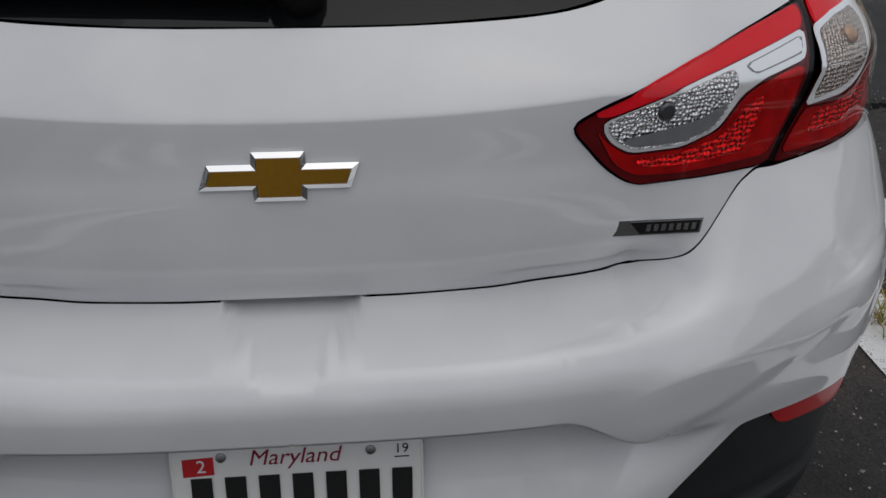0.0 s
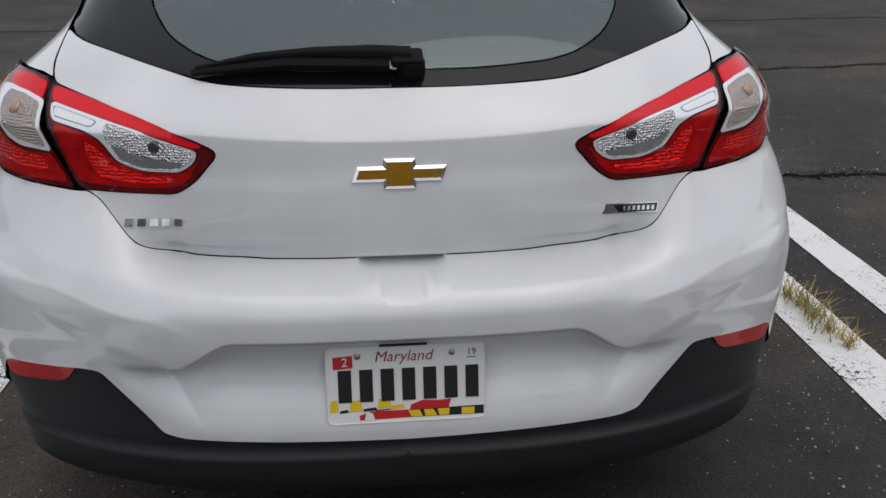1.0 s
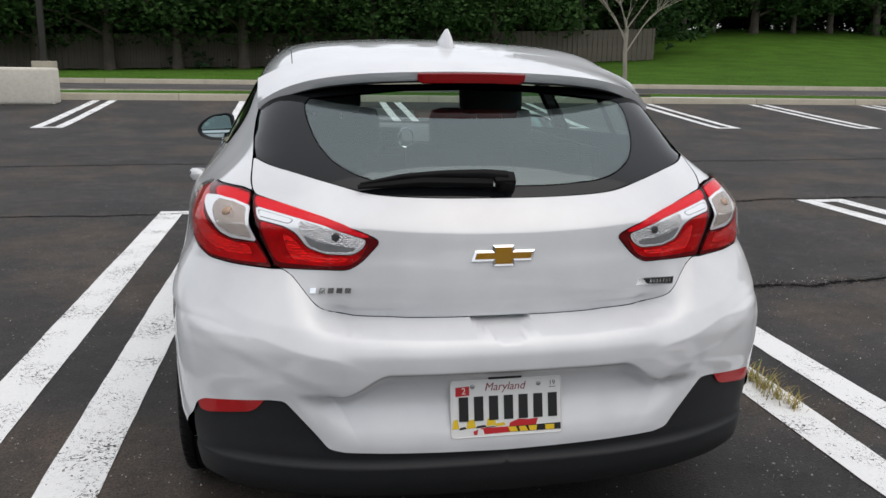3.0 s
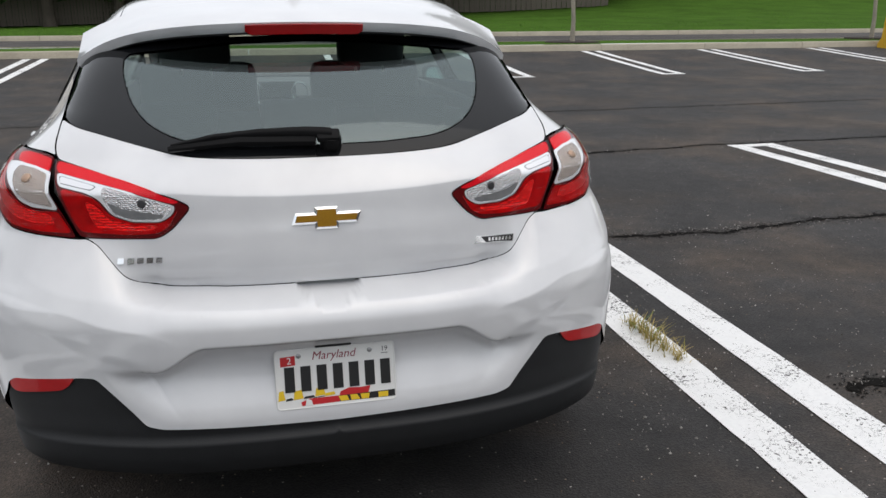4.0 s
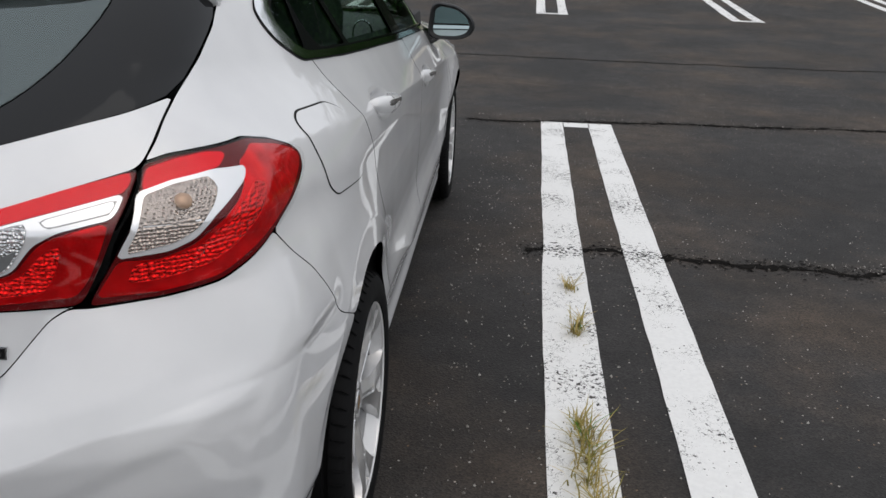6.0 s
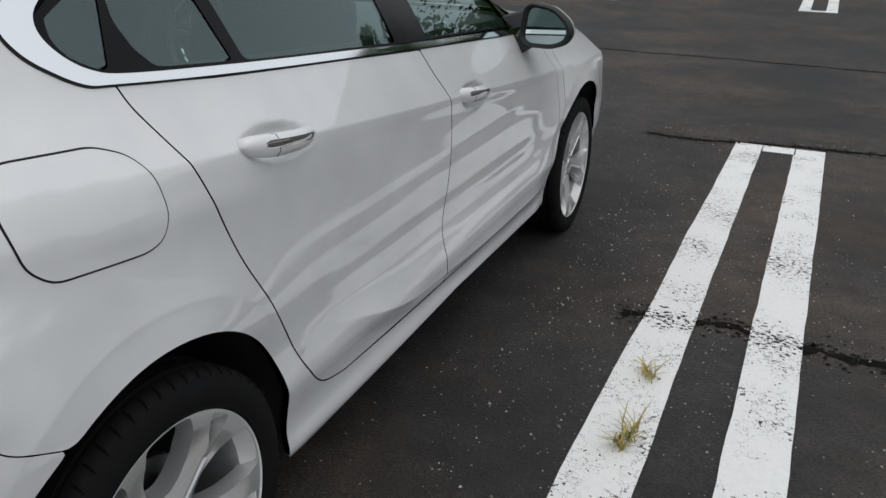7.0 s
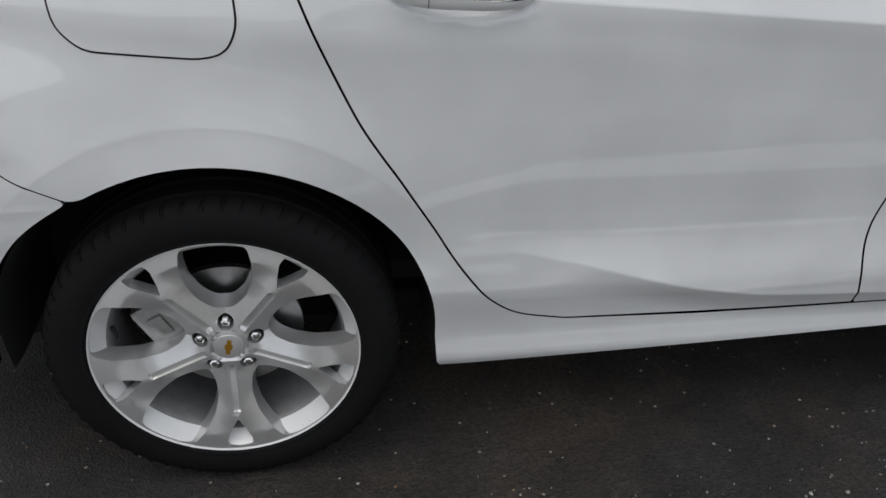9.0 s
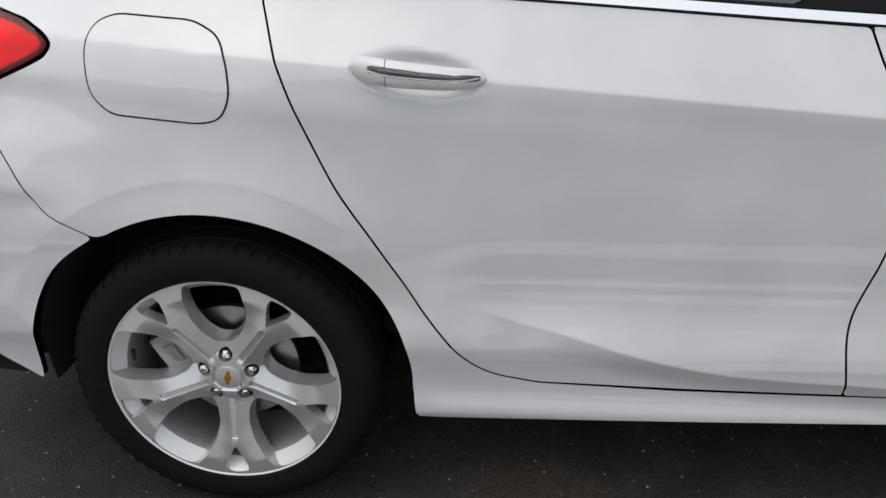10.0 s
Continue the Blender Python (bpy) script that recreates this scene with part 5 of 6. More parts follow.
    g = g[(np.linalg.norm(g[:, None] - edge[None], axis=2).min(1) > .003) & (np.linalg.norm(g[:, None] - lines[None], axis=2).min(1) > .0035)]
    links, base = [], 0
    for h in loops:
        links += [(base + i, base + (i + 1) % len(h)) for i in range(len(h))]
        base += len(h)
    for f in folds:
        links += [(base + i, base + i + 1) for i in range(len(f) - 1)]
        base += len(f)
    v2, _, tr, *_ = delaunay_2d_cdt([Vector(q) for q in np.concatenate([edge, lines, g])], links, [], 0, 1e-8)
    v2 = np.array([tuple(v) for v in v2])
    tr = np.array([t for t in tr if len(t) == 3])
    mid = v2[tr].mean(1)
    ok = within(loops[0], mid)
    for h in loops[1:]:
        ok &= ~within(h, mid)
    tr = tr[ok]

    def ramp(v, lo, hi):
        return np.clip((v - lo) / (hi - lo), 0, 1)

    def dish(q):
        r = np.hypot(*q.T)
        a = np.arctan2(q[:, 1], q[:, 0]) - (math.pi / 2 + math.pi / 5)
        a = (a + math.pi / 5) % (2 * math.pi / 5) - math.pi / 5
        u = np.abs(r * np.sin(a))
        x = .079 + .016 * ramp(r, .06, .158) + .007 * ramp(r, .158, .236) - .006 * (1 - ramp(r, .029, .034))
        body = ramp(r, .040, .060) * (1 - ramp(r, .120, .205))
        return x - .0045 * ramp(.0075 - u, 0, .0025) * ramp(r, .045, .052) * (1 - ramp(r, .146, .156)) - body * .50 * np.clip(u - .0075, 0, .04)
    verts = np.c_[dish(v2), v2]
    face = np.cross(verts[tr[:, 1]] - verts[tr[:, 0]], verts[tr[:, 2]] - verts[tr[:, 0]])[:, 0] < 0
    tr[face] = tr[face][:, ::-1]
    allv, faces, count = [verts], tr.tolist(), len(verts)
    for h in loops[1:]:
        c = h.mean(0)
        small = len(h) < 40
        a, b = np.c_[dish(h), h], np.c_[dish(h) - (.026 if small else .036), c + (h - c) * (.96 if small else .93)]
        m = len(h)
        allv += [a, b]
        turned = np.sum(h[:, 0] * np.roll(h[:, 1], -1) - np.roll(h[:, 0], -1) * h[:, 1]) > 0
        for i in range(m):
            j = (i + 1) % m
            q = (count + i, count + j, count + m + j, count + m + i)
            faces.append(q if turned else q[::-1])
        count += 2 * m
    solid("spokes", np.concatenate(allv), faces, ALLOY, ob, "silver forked spokes", sharp=16)
    part("centre_cap", lathe([(.066, .0285), (.077, .0282), (.0795, .0265), (.0802, .01), (.0802, .0002)], 40), ALLOY, ob, "silver centre cap")
    m = pose(.0802, 0, 0, 90, 0, 90)
    part("cap_emblem", slab([(-.015, -.0035), (-.005, -.0035), (-.005, -.006), (.005, -.006), (.005, -.0035), (.013, -.0035), (.015, .0035), (.005, .0035), (.005, .006), (-.005, .006), (-.005, .0035), (-.013, .0035)], .0006, m @ pose(0, 0, 0, 0, 0, 78) @ Matrix.Scale(1.15, 4)),
         GOLD, ob, "plain gold emblem", smooth=False)
    for k in range(5):
        b = math.pi / 2 + k * 2 * math.pi / 5
        part("nut_pocket", lathe([(.060, .016), (.0605, .0002)], 16, m=Matrix.Translation((0, .0525 * math.cos(b), .0525 * math.sin(b)))), DARK, ob)
        mm = Matrix.Translation((0, .0525 * math.cos(b), .0525 * math.sin(b)))
        part("lug_nut", lathe([(.056, .0100), (.070, .0100), (.0735, .0090), (.075, .006), (.0752, .0002)], 6, m=mm), CHROME, ob, sharp=20)
    a = radians(166)
    part("valve", tube([(.062, .205 * math.cos(a), .205 * math.sin(a)), (.088, .192 * math.cos(a), .192 * math.sin(a))], [.0045, .0035], 8), RUBBER, ob)
    disc = part("brake_disc", lathe([(.01, .06), (.018, .07), (.018, .136), (.004, .136), (.004, .06)], 60), STEEL, ob, "grey steel brake disc", sharp=40)
    part("wheel_hub", lathe([(-.06, .075), (.045, .075), (.055, .06), (.056, .001)], 32), DARK, ob)
    cal = box((.055, .075, .10), (.02, -.118, .035), (28, 0, 0), .012)
    box((.02, .03, .05), (.045, -.118, .035), (28, 0, 0), .008, cal)
    part("brake_caliper", cal, STEEL, ob, "grey brake caliper")
    ob.parent = car
    ob.matrix_local = Matrix.Translation(at) @ (pose(0, 0, 0) if s > 0 else pose(0, 0, 0, 0, 0, 180))
    return ob


def running_gear():
    for y in ARCH_Y:
        for s in (1, -1):
            wheel((s * .796, y, .316), s)
            bm = bmesh.new()
            rows = []
            for a in np.linspace(radians(-12), radians(187), 33):
                yy, zz = y + .396 * math.cos(a), .316 + .396 * math.sin(a)
                q, _ = meet(*rays("side", [yy], [zz]))
                xo = max(.80, min(.93, float(q[0][0]) - .014))
                rows.append([(s * x, y + r * math.cos(a), .316 + r * math.sin(a)) for x, r in ((.52, .386), (.66, .388), (.80, .39), (xo, .396))])
            loft(rows, closed=False, bm=bm)
            c = [bm.verts.new((s * .53, y + .392 * math.cos(a), .316 + .39 * math.sin(a))) for a in np.linspace(radians(-16), radians(190), 29)]
            bm.faces.new(c)
            part("wheel_liner", bm, DARK, car, "black wheel arch liner")
    pan = box((1.30, 3.9, .06), (0, 2.2, .23), bevel=.02)
    box((.9, .5, .10), (0, .55, .28), bevel=.03, bm=pan)
    part("underbody", pan, DARK, car, "dark underbody")
    part("exhaust", tube([(-.45, .30, .235), (-.45, .62, .24), (-.3, 1.1, .25)], [.03, .032, .03], 12), STEEL, car)


def cabin():
    # floor, dashboard, seats and wheel, dim behind the glass
    part("cabin_floor", box((1.45, 2.9, .05), (0, 2.0, .36), bevel=.02), DARK, car)
    part("parcel_shelf", box((1.18, .42, .03), (0, .70, .93), (-2, 0, 0), .01), SHELF, car, "dark load cover")
    part("rear_trim", box((1.2, .06, .55), (0, .34, .68), bevel=.02), DARK, car)
    part("headlining", loft([[(x, y, float(roof_height(np.float64(abs(x)), np.float64(y))) - .035 - o) for x in np.linspace(-.5, .5, 9)] + [(x, y, float(roof_height(np.float64(abs(x)), np.float64(y))) - .028 - o) for x in np.linspace(.5, -.5, 9)]
                              for y, o in zip(np.linspace(.9, 2.3, 9), [0] * 9)]), plain("headlining_cloth", (.30, .29, .27), .9, grain=.1, scale=60), car, "pale headlining")

    def cushion(w, d, h, at, turn, parent, name, mat=FABRIC, r=.05):
        return part(name, box((w, d, h), at, turn, min(r, w * .4, d * .4, h * .4)), mat, parent, sharp=60)
    for x in (-.37, .37):
        seat = thing("front_seat", "dark cloth front seat with a headrest")
        seat.parent = car
        cushion(.50, .50, .16, (x, 2.25, .56), (6, 0, 0), seat, "seat")
        cushion(.50, .14, .62, (x, 1.93, .86), (-14, 0, 0), seat, "backrest", r=.06)
        cushion(.29, .10, .21, (x, 1.80, 1.25), (-10, 0, 0), seat, "headrest")
        for dx in (-.06, .06):
            part("headrest_post", tube([(x + dx, 1.83, 1.12), (x + dx, 1.81, 1.2)], .006, 6), STEEL, seat)
    bench = thing("rear_seat", "dark cloth rear bench with low headrests")
    bench.parent = car
    cushion(1.25, .48, .16, (0, 1.42, .54), (6, 0, 0), bench, "seat")
    cushion(1.25, .14, .52, (0, 1.10, .78), (-18, 0, 0), bench, "backrest", r=.06)
    for x in (-.40, 0, .40):
        cushion(.26, .08, .11, (x, 1.04, 1.03), (-12, 0, 0), bench, "headrest")
    dash = part("dashboard", loft([[(x, y, z - .03 * (abs(x) / .7) ** 2) for y, z in ((2.85, .55), (2.78, .80), (2.82, .93), (2.95, .985), (3.3, 1.0), (3.35, .8), (3.2, .55))] for x in np.linspace(-.70, .70, 13)]), DASH, car, "dark dashboard")
    part("screen", box((.20, .01, .12), (0, 2.785, .95), (-12, 0, 0), .004), GLOSS_BLACK, dash)
    for x in (-.55, -.12, .12, .55):
        bm = bmesh.new()
        pts = [(x + .042 * math.cos(a), 2.775, .95 + .055 * math.sin(a)) for a in np.linspace(0, 2 * math.pi, 20)]
        part("vent_ring", tube(pts, .004, 5, bm, caps=False), CHROME, dash, "chrome ring round a vent")
    sw = part("steering_wheel", tube([(-.37 + .185 * math.cos(a), 2.62 + .06 * math.sin(a), .90 + .175 * math.sin(a)) for a in np.linspace(0, 2 * math.pi, 36)], .015, 8, caps=False), DASH, car, "dark steering wheel")
    hub = box((.17, .05, .10), (-.37, 2.64, .895), (-18, 0, 0), .02)
    box((.34, .02, .03), (-.37, 2.64, .90), (-18, 0, 0), .008, hub)
    part("wheel_boss", hub, DASH, sw)
    part("wheel_spoke_trim", tube([(-.37 + .12 * math.cos(a), 2.60 + .04 * math.sin(a), .90 + .11 * math.sin(a)) for a in np.linspace(3.6, 5.8, 12)], .006, 6), CHROME, sw)
    m = part("inner_mirror", box((.23, .03, .065), (0, 2.45, 1.315), (-6, 0, 0), .014), DASH, car, "black inside mirror")
    part("inner_mirror_stem", tube([(0, 2.46, 1.34), (0, 2.52, 1.375)], .008, 6), DASH, m)
    for s in (1, -1):
        part("door_lining", box((.03, 1.7, .62), (s * .77, 2.27, .72), (0, s * -4, 0), .012), FABRIC, car)


tail_lamp_outer()
tailgate()
rear_bumper()
sides_of_body()
roof_and_front()
door_mirrors()
cabin()
running_gear()


# ---- the car park ----
HEIGHT = curve((-200, 0), (6, 0), (9, .03), (13.9, .13), (16, .24), (18.7, .41), (19.4, .45))


def sheet(name, xs, ys, height, mat, label, category, smooth=True):
    nx, ny = len(xs), len(ys)
    verts = [(x, y, float(height(x, y))) for y in ys for x in xs]
    faces = [(j * nx + i, j * nx + i + 1, (j + 1) * nx + i + 1, (j + 1) * nx + i) for j in range(ny - 1) for i in range(nx - 1)]
    ob = solid(name, verts, faces, mat, smooth=smooth)
    return tagged(ob, label, category, kind="structure")


def ground():
    sheet("ground", [-250, -60, -20, -10, 0, 10, 20, 60, 250], [-250, -60, -20, -6, 0, 3, 6, 7.5, 9, 10.5, 12, 13.9, 15, 16, 17, 18, 18.72], lambda x, y: HEIGHT(np.float64(y)),
          ASPHALT, "dark worn asphalt of the car park with brown stains", "asphalt")
    lean = .0235

    def stripes(name, x0, y0, y1, label, half=.275, w=.168):
        """A pair of lines with a bar across their end."""
        ob = thing(name, label, "road marking", "parking lines")
        n = 90
        rng = random.Random(int(x0 * 100 + y0))

        def strip(nm, fx, fy, count):
            verts, faces = [], []
            for k in range(count + 1):
                t = k / count
                for e in (-1, 1):
                    x, y = fx(t, e), fy(t, e)
                    verts.append((x, y, float(HEIGHT(np.float64(y))) + .004))
            for k in range(count):
                faces.append((2 * k, 2 * k + 1, 2 * k + 3, 2 * k + 2))
            return solid(nm, verts, faces, LINE, ob)
        for s in (-1, 1):
            jit = []
            drift, jog = [0, 0], [0, 0]
            for _ in range(n + 1):
                for e in (0, 1):
                    if rng.random() < .06:
                        jog[e] = rng.uniform(-.011, .011)
                    drift[e] = drift[e] * .8 + jog[e] * .2
                    jit.append(drift[e] + rng.uniform(-.0022, .0022))
            strip("line", lambda t, e: x0 + s * (half - w / 2) + e * w / 2 + lean * (y0 + (y1 - y0) * t - 5.7) + jit[int(t * n + .5) * 2 + (e > 0)], lambda t, e: y0 + (y1 - y0) * t, n)
        far = y0 if y0 > 10 else y1
        d = .16 if y0 > 10 else -.16
        strip("end_bar", lambda t, e: x0 + (2 * t - 1) * (half - w) + lean * (far - 5.7), lambda t, e: far + d * .5 + e * abs(d) * .5 * (1 if d > 0 else -1) * -1, 8)
    for k, end in ((-3, 5.9), (-2, 5.9), (-1, 5.87), (0, 5.66), (1, 5.93), (2, 5.95), (3, 5.95)):
        stripes("parking_line", (1.744 if k >= 0 else 1.94) + 3.32 * k, .2 - 5.2, end, "worn white double parking line with a closed end", .277 if k >= 0 else .321, .178 if k >= 0 else .205)
    for k in range(-4, 7):
        stripes("parking_line", 1.70 + 3.32 * k, 13.95, 18.6, "white double parking line by the kerb")


def crack(points, width, seed):
    rng = random.Random(seed)
    verts, faces = [], []
    pts, chips = [], []
    for a, b in zip(points, points[1:]):
        n = max(2, int(math.dist(a, b) / .03))
        pts += [(a[0] + (b[0] - a[0]) * k / n, a[1] + (b[1] - a[1]) * k / n) for k in range(n)]
    dy = 0
    for i, (x, y) in enumerate(pts):
        dy = dy * .88 + rng.uniform(-.016, .016)
        w = width * max(.15, rng.gauss(.50, .3))
        z = float(HEIGHT(np.float64(y))) + .0035
        verts += [(x, y + dy - w / 2, z), (x + rng.uniform(-.01, .01), y + dy + w / 2, z)]
        if i:
            faces.append((2 * i - 2, 2 * i, 2 * i + 1, 2 * i - 1))
        # crumbled chips along both edges
        for _ in range(15):
            cx, cy = x + rng.uniform(-.03, .03), y + dy + rng.gauss(0, width * .65)
            r, turn = min(.55 * width, rng.uniform(.004, .016)), rng.uniform(0, 6)
            chips.extend((cx + r * rng.uniform(.4, 1) * math.cos(turn + k * 1.57), cy + .6 * r * rng.uniform(.4, 1) * math.sin(turn + k * 1.57), float(HEIGHT(np.float64(cy))) + .0042) for k in range(4))
    n = len(verts)
    verts += chips
    faces += [(n + k, n + k + 1, n + k + 2, n + k + 3) for k in range(0, len(chips), 4)]
    return tagged(solid("asphalt_crack", verts, faces, CRACK), "dark ragged crack in the asphalt", "crack", "cracks", "stuff")


def kerbs():
    prof = [(-.075, -.2), (-.07, .12), (-.055, .145), (.055, .15), (.075, .13), (.075, -.2)]
    for y0, z0, name in ((18.8, .42, "kerb_near"), (25.7, .60, "kerb_far")):
        holder = tagged(thing(name), "pale concrete kerb", "kerb", kind="structure")
        for k in range(-12, 16):
            bm = loft([[(x, y0 + a, z0 + b) for a, b in prof] for x in (k * 3.0 + .006, k * 3.0 + 2.994)])
            part("kerb_stone", bm, CONCRETE, holder, sharp=40)
        part("kerb_run", loft([[(x, y0 + a, z0 + b) for a, b in prof] for x in (48.006, 200)]), CONCRETE, holder)
        part("kerb_run", loft([[(x, y0 + a, z0 + b) for a, b in prof] for x in (-200, -36.006)]), CONCRETE, holder)
    sheet("verge", np.linspace(-200, 200, 41), [18.87, 19.5, 20.2, 21.2], lambda x, y: .56 + .02 * math.sin(x * .8), LAWN, "thin grass verge behind the kerb", "grass")
    sheet("road", [-200, -20, 20, 200], [21.1, 22, 24, 25.65], lambda x, y: .590 + .003 * (y - 21), ROAD, "grey asphalt service road", "road")

    sheet("lawn", np.r_[np.linspace(-200, -30, 6), np.linspace(-25, 60, 35), np.linspace(80, 250, 5)], np.r_[np.linspace(25.75, 60, 20), 80, 120, 250], lawn_height, LAWN, "bright green mown lawn rising to the trees", "lawn")


def lawn_height(x, y):
    rise = .73 + (.30 + .026 * max(-16.0, min(x, 24.0))) * min((y - 25.7) / 18.3, 2.0)
    hill = 2.4 * float(step(np.float64(y), 34, 70)) * float(step(np.float64(x), 12, 36))
    return rise + hill


def blades(name, spots, count, size, spread, mat, label, seed, kind="stuff"):
    rng = random.Random(seed)
    verts, faces = [], []
    for sx, sy, sz, k in spots:
        for _ in range(int(count * k)):
            a, r = rng.uniform(0, 6.283), abs(rng.gauss(0, spread * k))
            x, y = sx + r * math.cos(a) * .6, sy + r * math.sin(a)
            h = size * rng.uniform(.35, 1.1) * (.5 + .5 * k)
            b = rng.uniform(0, 6.283)
            lean = rng.uniform(.3, 1.3) * h
            w = .0016 + .0012 * rng.random()
            px, py = -math.sin(b) * w, math.cos(b) * w
            n = len(verts)
            for t, ww in ((0, 1), (.45, .9), (.8, .6)):
                cx, cy, cz = x + math.cos(b) * lean * t * t, y + math.sin(b) * lean * t * t, sz + h * (t - .25 * t * t)
                verts += [(cx - px * ww, cy - py * ww, cz), (cx + px * ww, cy + py * ww, cz)]
            verts.append((x + math.cos(b) * lean, y + math.sin(b) * lean, sz + h * .78))
            faces += [(n, n + 1, n + 3, n + 2), (n + 2, n + 3, n + 5, n + 4), (n + 4, n + 5, n + 6)]
    return tagged(solid(name, verts, faces, mat), label, "grass", kind=kind)


def loose_stones():
    rng = random.Random(5)
    verts, faces = [], []
    for k in range(5200):
        x, y = rng.uniform(-2.5, 6), rng.uniform(-.6, 8)
        if k % 4 == 0:
            y = rng.choice((2.79, 2.79, 5.85, .56)) + rng.gauss(0, .06)
            x = rng.uniform(.95, 6) if y > 1 else rng.uniform(1.95, 3)
        elif k % 4 == 1:
            x, y = 1.0 + abs(rng.gauss(0, .5)), rng.uniform(.2, 4.5)
        if -.95 < x < .95 and 0 < y < 4.4 and rng.random() < .7:
            continue
        s = .0015 + .0045 * rng.random() ** 4
        n = len(verts)
        z = float(HEIGHT(np.float64(y))) + .004
        a = rng.uniform(0, 6.28)
        for k in range(5):
            q = s * rng.uniform(.7, 1.2)
            verts.append((x + q * math.cos(a + k * 1.2566), y + q * math.sin(a + k * 1.2566), z - .003))
        verts.append((x, y, z + s * .7))
        faces += [(n + k, n + (k + 1) % 5, n + 5) for k in range(5)]
    tagged(solid("loose_stones", verts, faces, STONE, smooth=False), "small loose stones scattered on the asphalt", "gravel", kind="stuff")


def foliage(bm_verts, bm_faces, rng, centre, radius, count, leaf, flat=.7):
    """Small leaves gathered in clumps round a centre."""
    for _ in range(count):
        while True:
            p = [rng.uniform(-1, 1) for _ in range(3)]
            d = math.sqrt(sum(q * q for q in p))
            if .25 < d < 1:
                break
        k = d ** -.45
        c = [centre[i] + p[i] * k * radius * (flat if i == 2 else 1) for i in range(3)]
        n = len(bm_verts)
        u = Vector((rng.gauss(0, 1), rng.gauss(0, 1), rng.gauss(0, .5))).normalized()
        v = u.cross(Vector((rng.gauss(0, 1), rng.gauss(0, 1), rng.gauss(0, 1)))).normalized()
        s = leaf * rng.uniform(.5, 1.3)
        c = Vector(c)
        bm_verts += [c - u * s, c + v * s * .45, c + u * s, c - v * s * .45]
        bm_faces.append((n, n + 1, n + 2, n + 3))


def tree(name, h, seed, label, mat, bark, low=.15, spread=.36, leaves=4200, leaf=.16, conifer=False):
    rng = random.Random(seed)
    ob = thing(name, label, "tree", "trees")
    lean = rng.uniform(-.03, .03) * h
    pts = [(lean * t * t, 0, h * .92 * t - .2) for t in (0, .08, .3, .55, .8, 1)]
    tr = h * .022 + .03
    bm = tube(pts, [tr * 1.35, tr, tr * .8, tr * .55, tr * .3, .015], 10)
    verts, faces = [], []
    nb = 26 if conifer else 17
    for k in range(nb):
        t = low + (.97 - low) * (k + rng.random() * .6) / nb
        a = k * 2.4 + rng.uniform(-.4, .4)
        reach = h * spread * ((1 - t) * 1.05 + .06 if conifer else (math.sin(math.pi * min(1, .22 + .78 * t)) * .85 + .12))
        up = -.12 if conifer else .35
        s = Vector((lean * t * t, 0, h * .92 * t))
        e = s + Vector((math.cos(a) * reach, math.sin(a) * reach, reach * up))
        mid = (s + e) / 2 + Vector((0, 0, reach * .08))
        tube([s, mid, e], [tr * .35, tr * .2, .012], 6, bm)
        for q in (.35, .6, .82, 1.0):
            c = s.lerp(e, q) + Vector((rng.gauss(0, .1), rng.gauss(0, .1), rng.gauss(0, .08))) * reach
            foliage(verts, faces, rng, c, reach * rng.uniform(.24, .42) + .25, leaves // (nb * 4), leaf, .55)
    part("trunk", bm, bark, ob)
    if leaves:
        solid("crown", verts, faces, mat, ob, smooth=False)
    return ob


def bare_tree(at, h, seed):
    rng = random.Random(seed)
    ob = thing("young_tree", "young tree with pale bare twigs in a mulch ring", "tree", "young trees", at=at)
    bm = tube([(0, 0, -.15), (.02, 0, .6), (-.02, 0, 1.2), (0, 0, 1.8)], [.075, .06, .055, .05], 9)

    def grow(p, d, l, r, n):
        q = p + d * l
        tube([p, (p + q) / 2 + Vector((rng.gauss(0, .03), rng.gauss(0, .03), .02)) * l, q], [r, r * .8, r * .6], 5, bm, caps=False)
        if n:
            for _ in range(3):
                grow(q, (d + Vector((rng.gauss(0, .45), rng.gauss(0, .45), rng.uniform(0, .35)))).normalized(), l * rng.uniform(.6, .85), r * .58, n - 1)
    for k in range(6):
        a = k * 1.05 + rng.uniform(-.3, .3)
        grow(Vector((0, 0, 1.15 + .13 * k)), Vector((math.cos(a) * .6, math.sin(a) * .6, .8)).normalized(), h * .2, .024, 3)
    part("trunk", bm, PALE_BARK, ob)
    part("mulch_ring", lathe([(.0, .001), (.05, .4), (.03, .75), (-.1, .8)], 28, "z"), MULCH, ob, "dark mulch ring")
    verts, faces = [], []
    foliage(verts, faces, rng, (0, 0, h * .62), h * .3, 500, .045, .8)
    solid("sparse_leaves", verts, faces, LEAF, ob, smooth=False)
    return ob


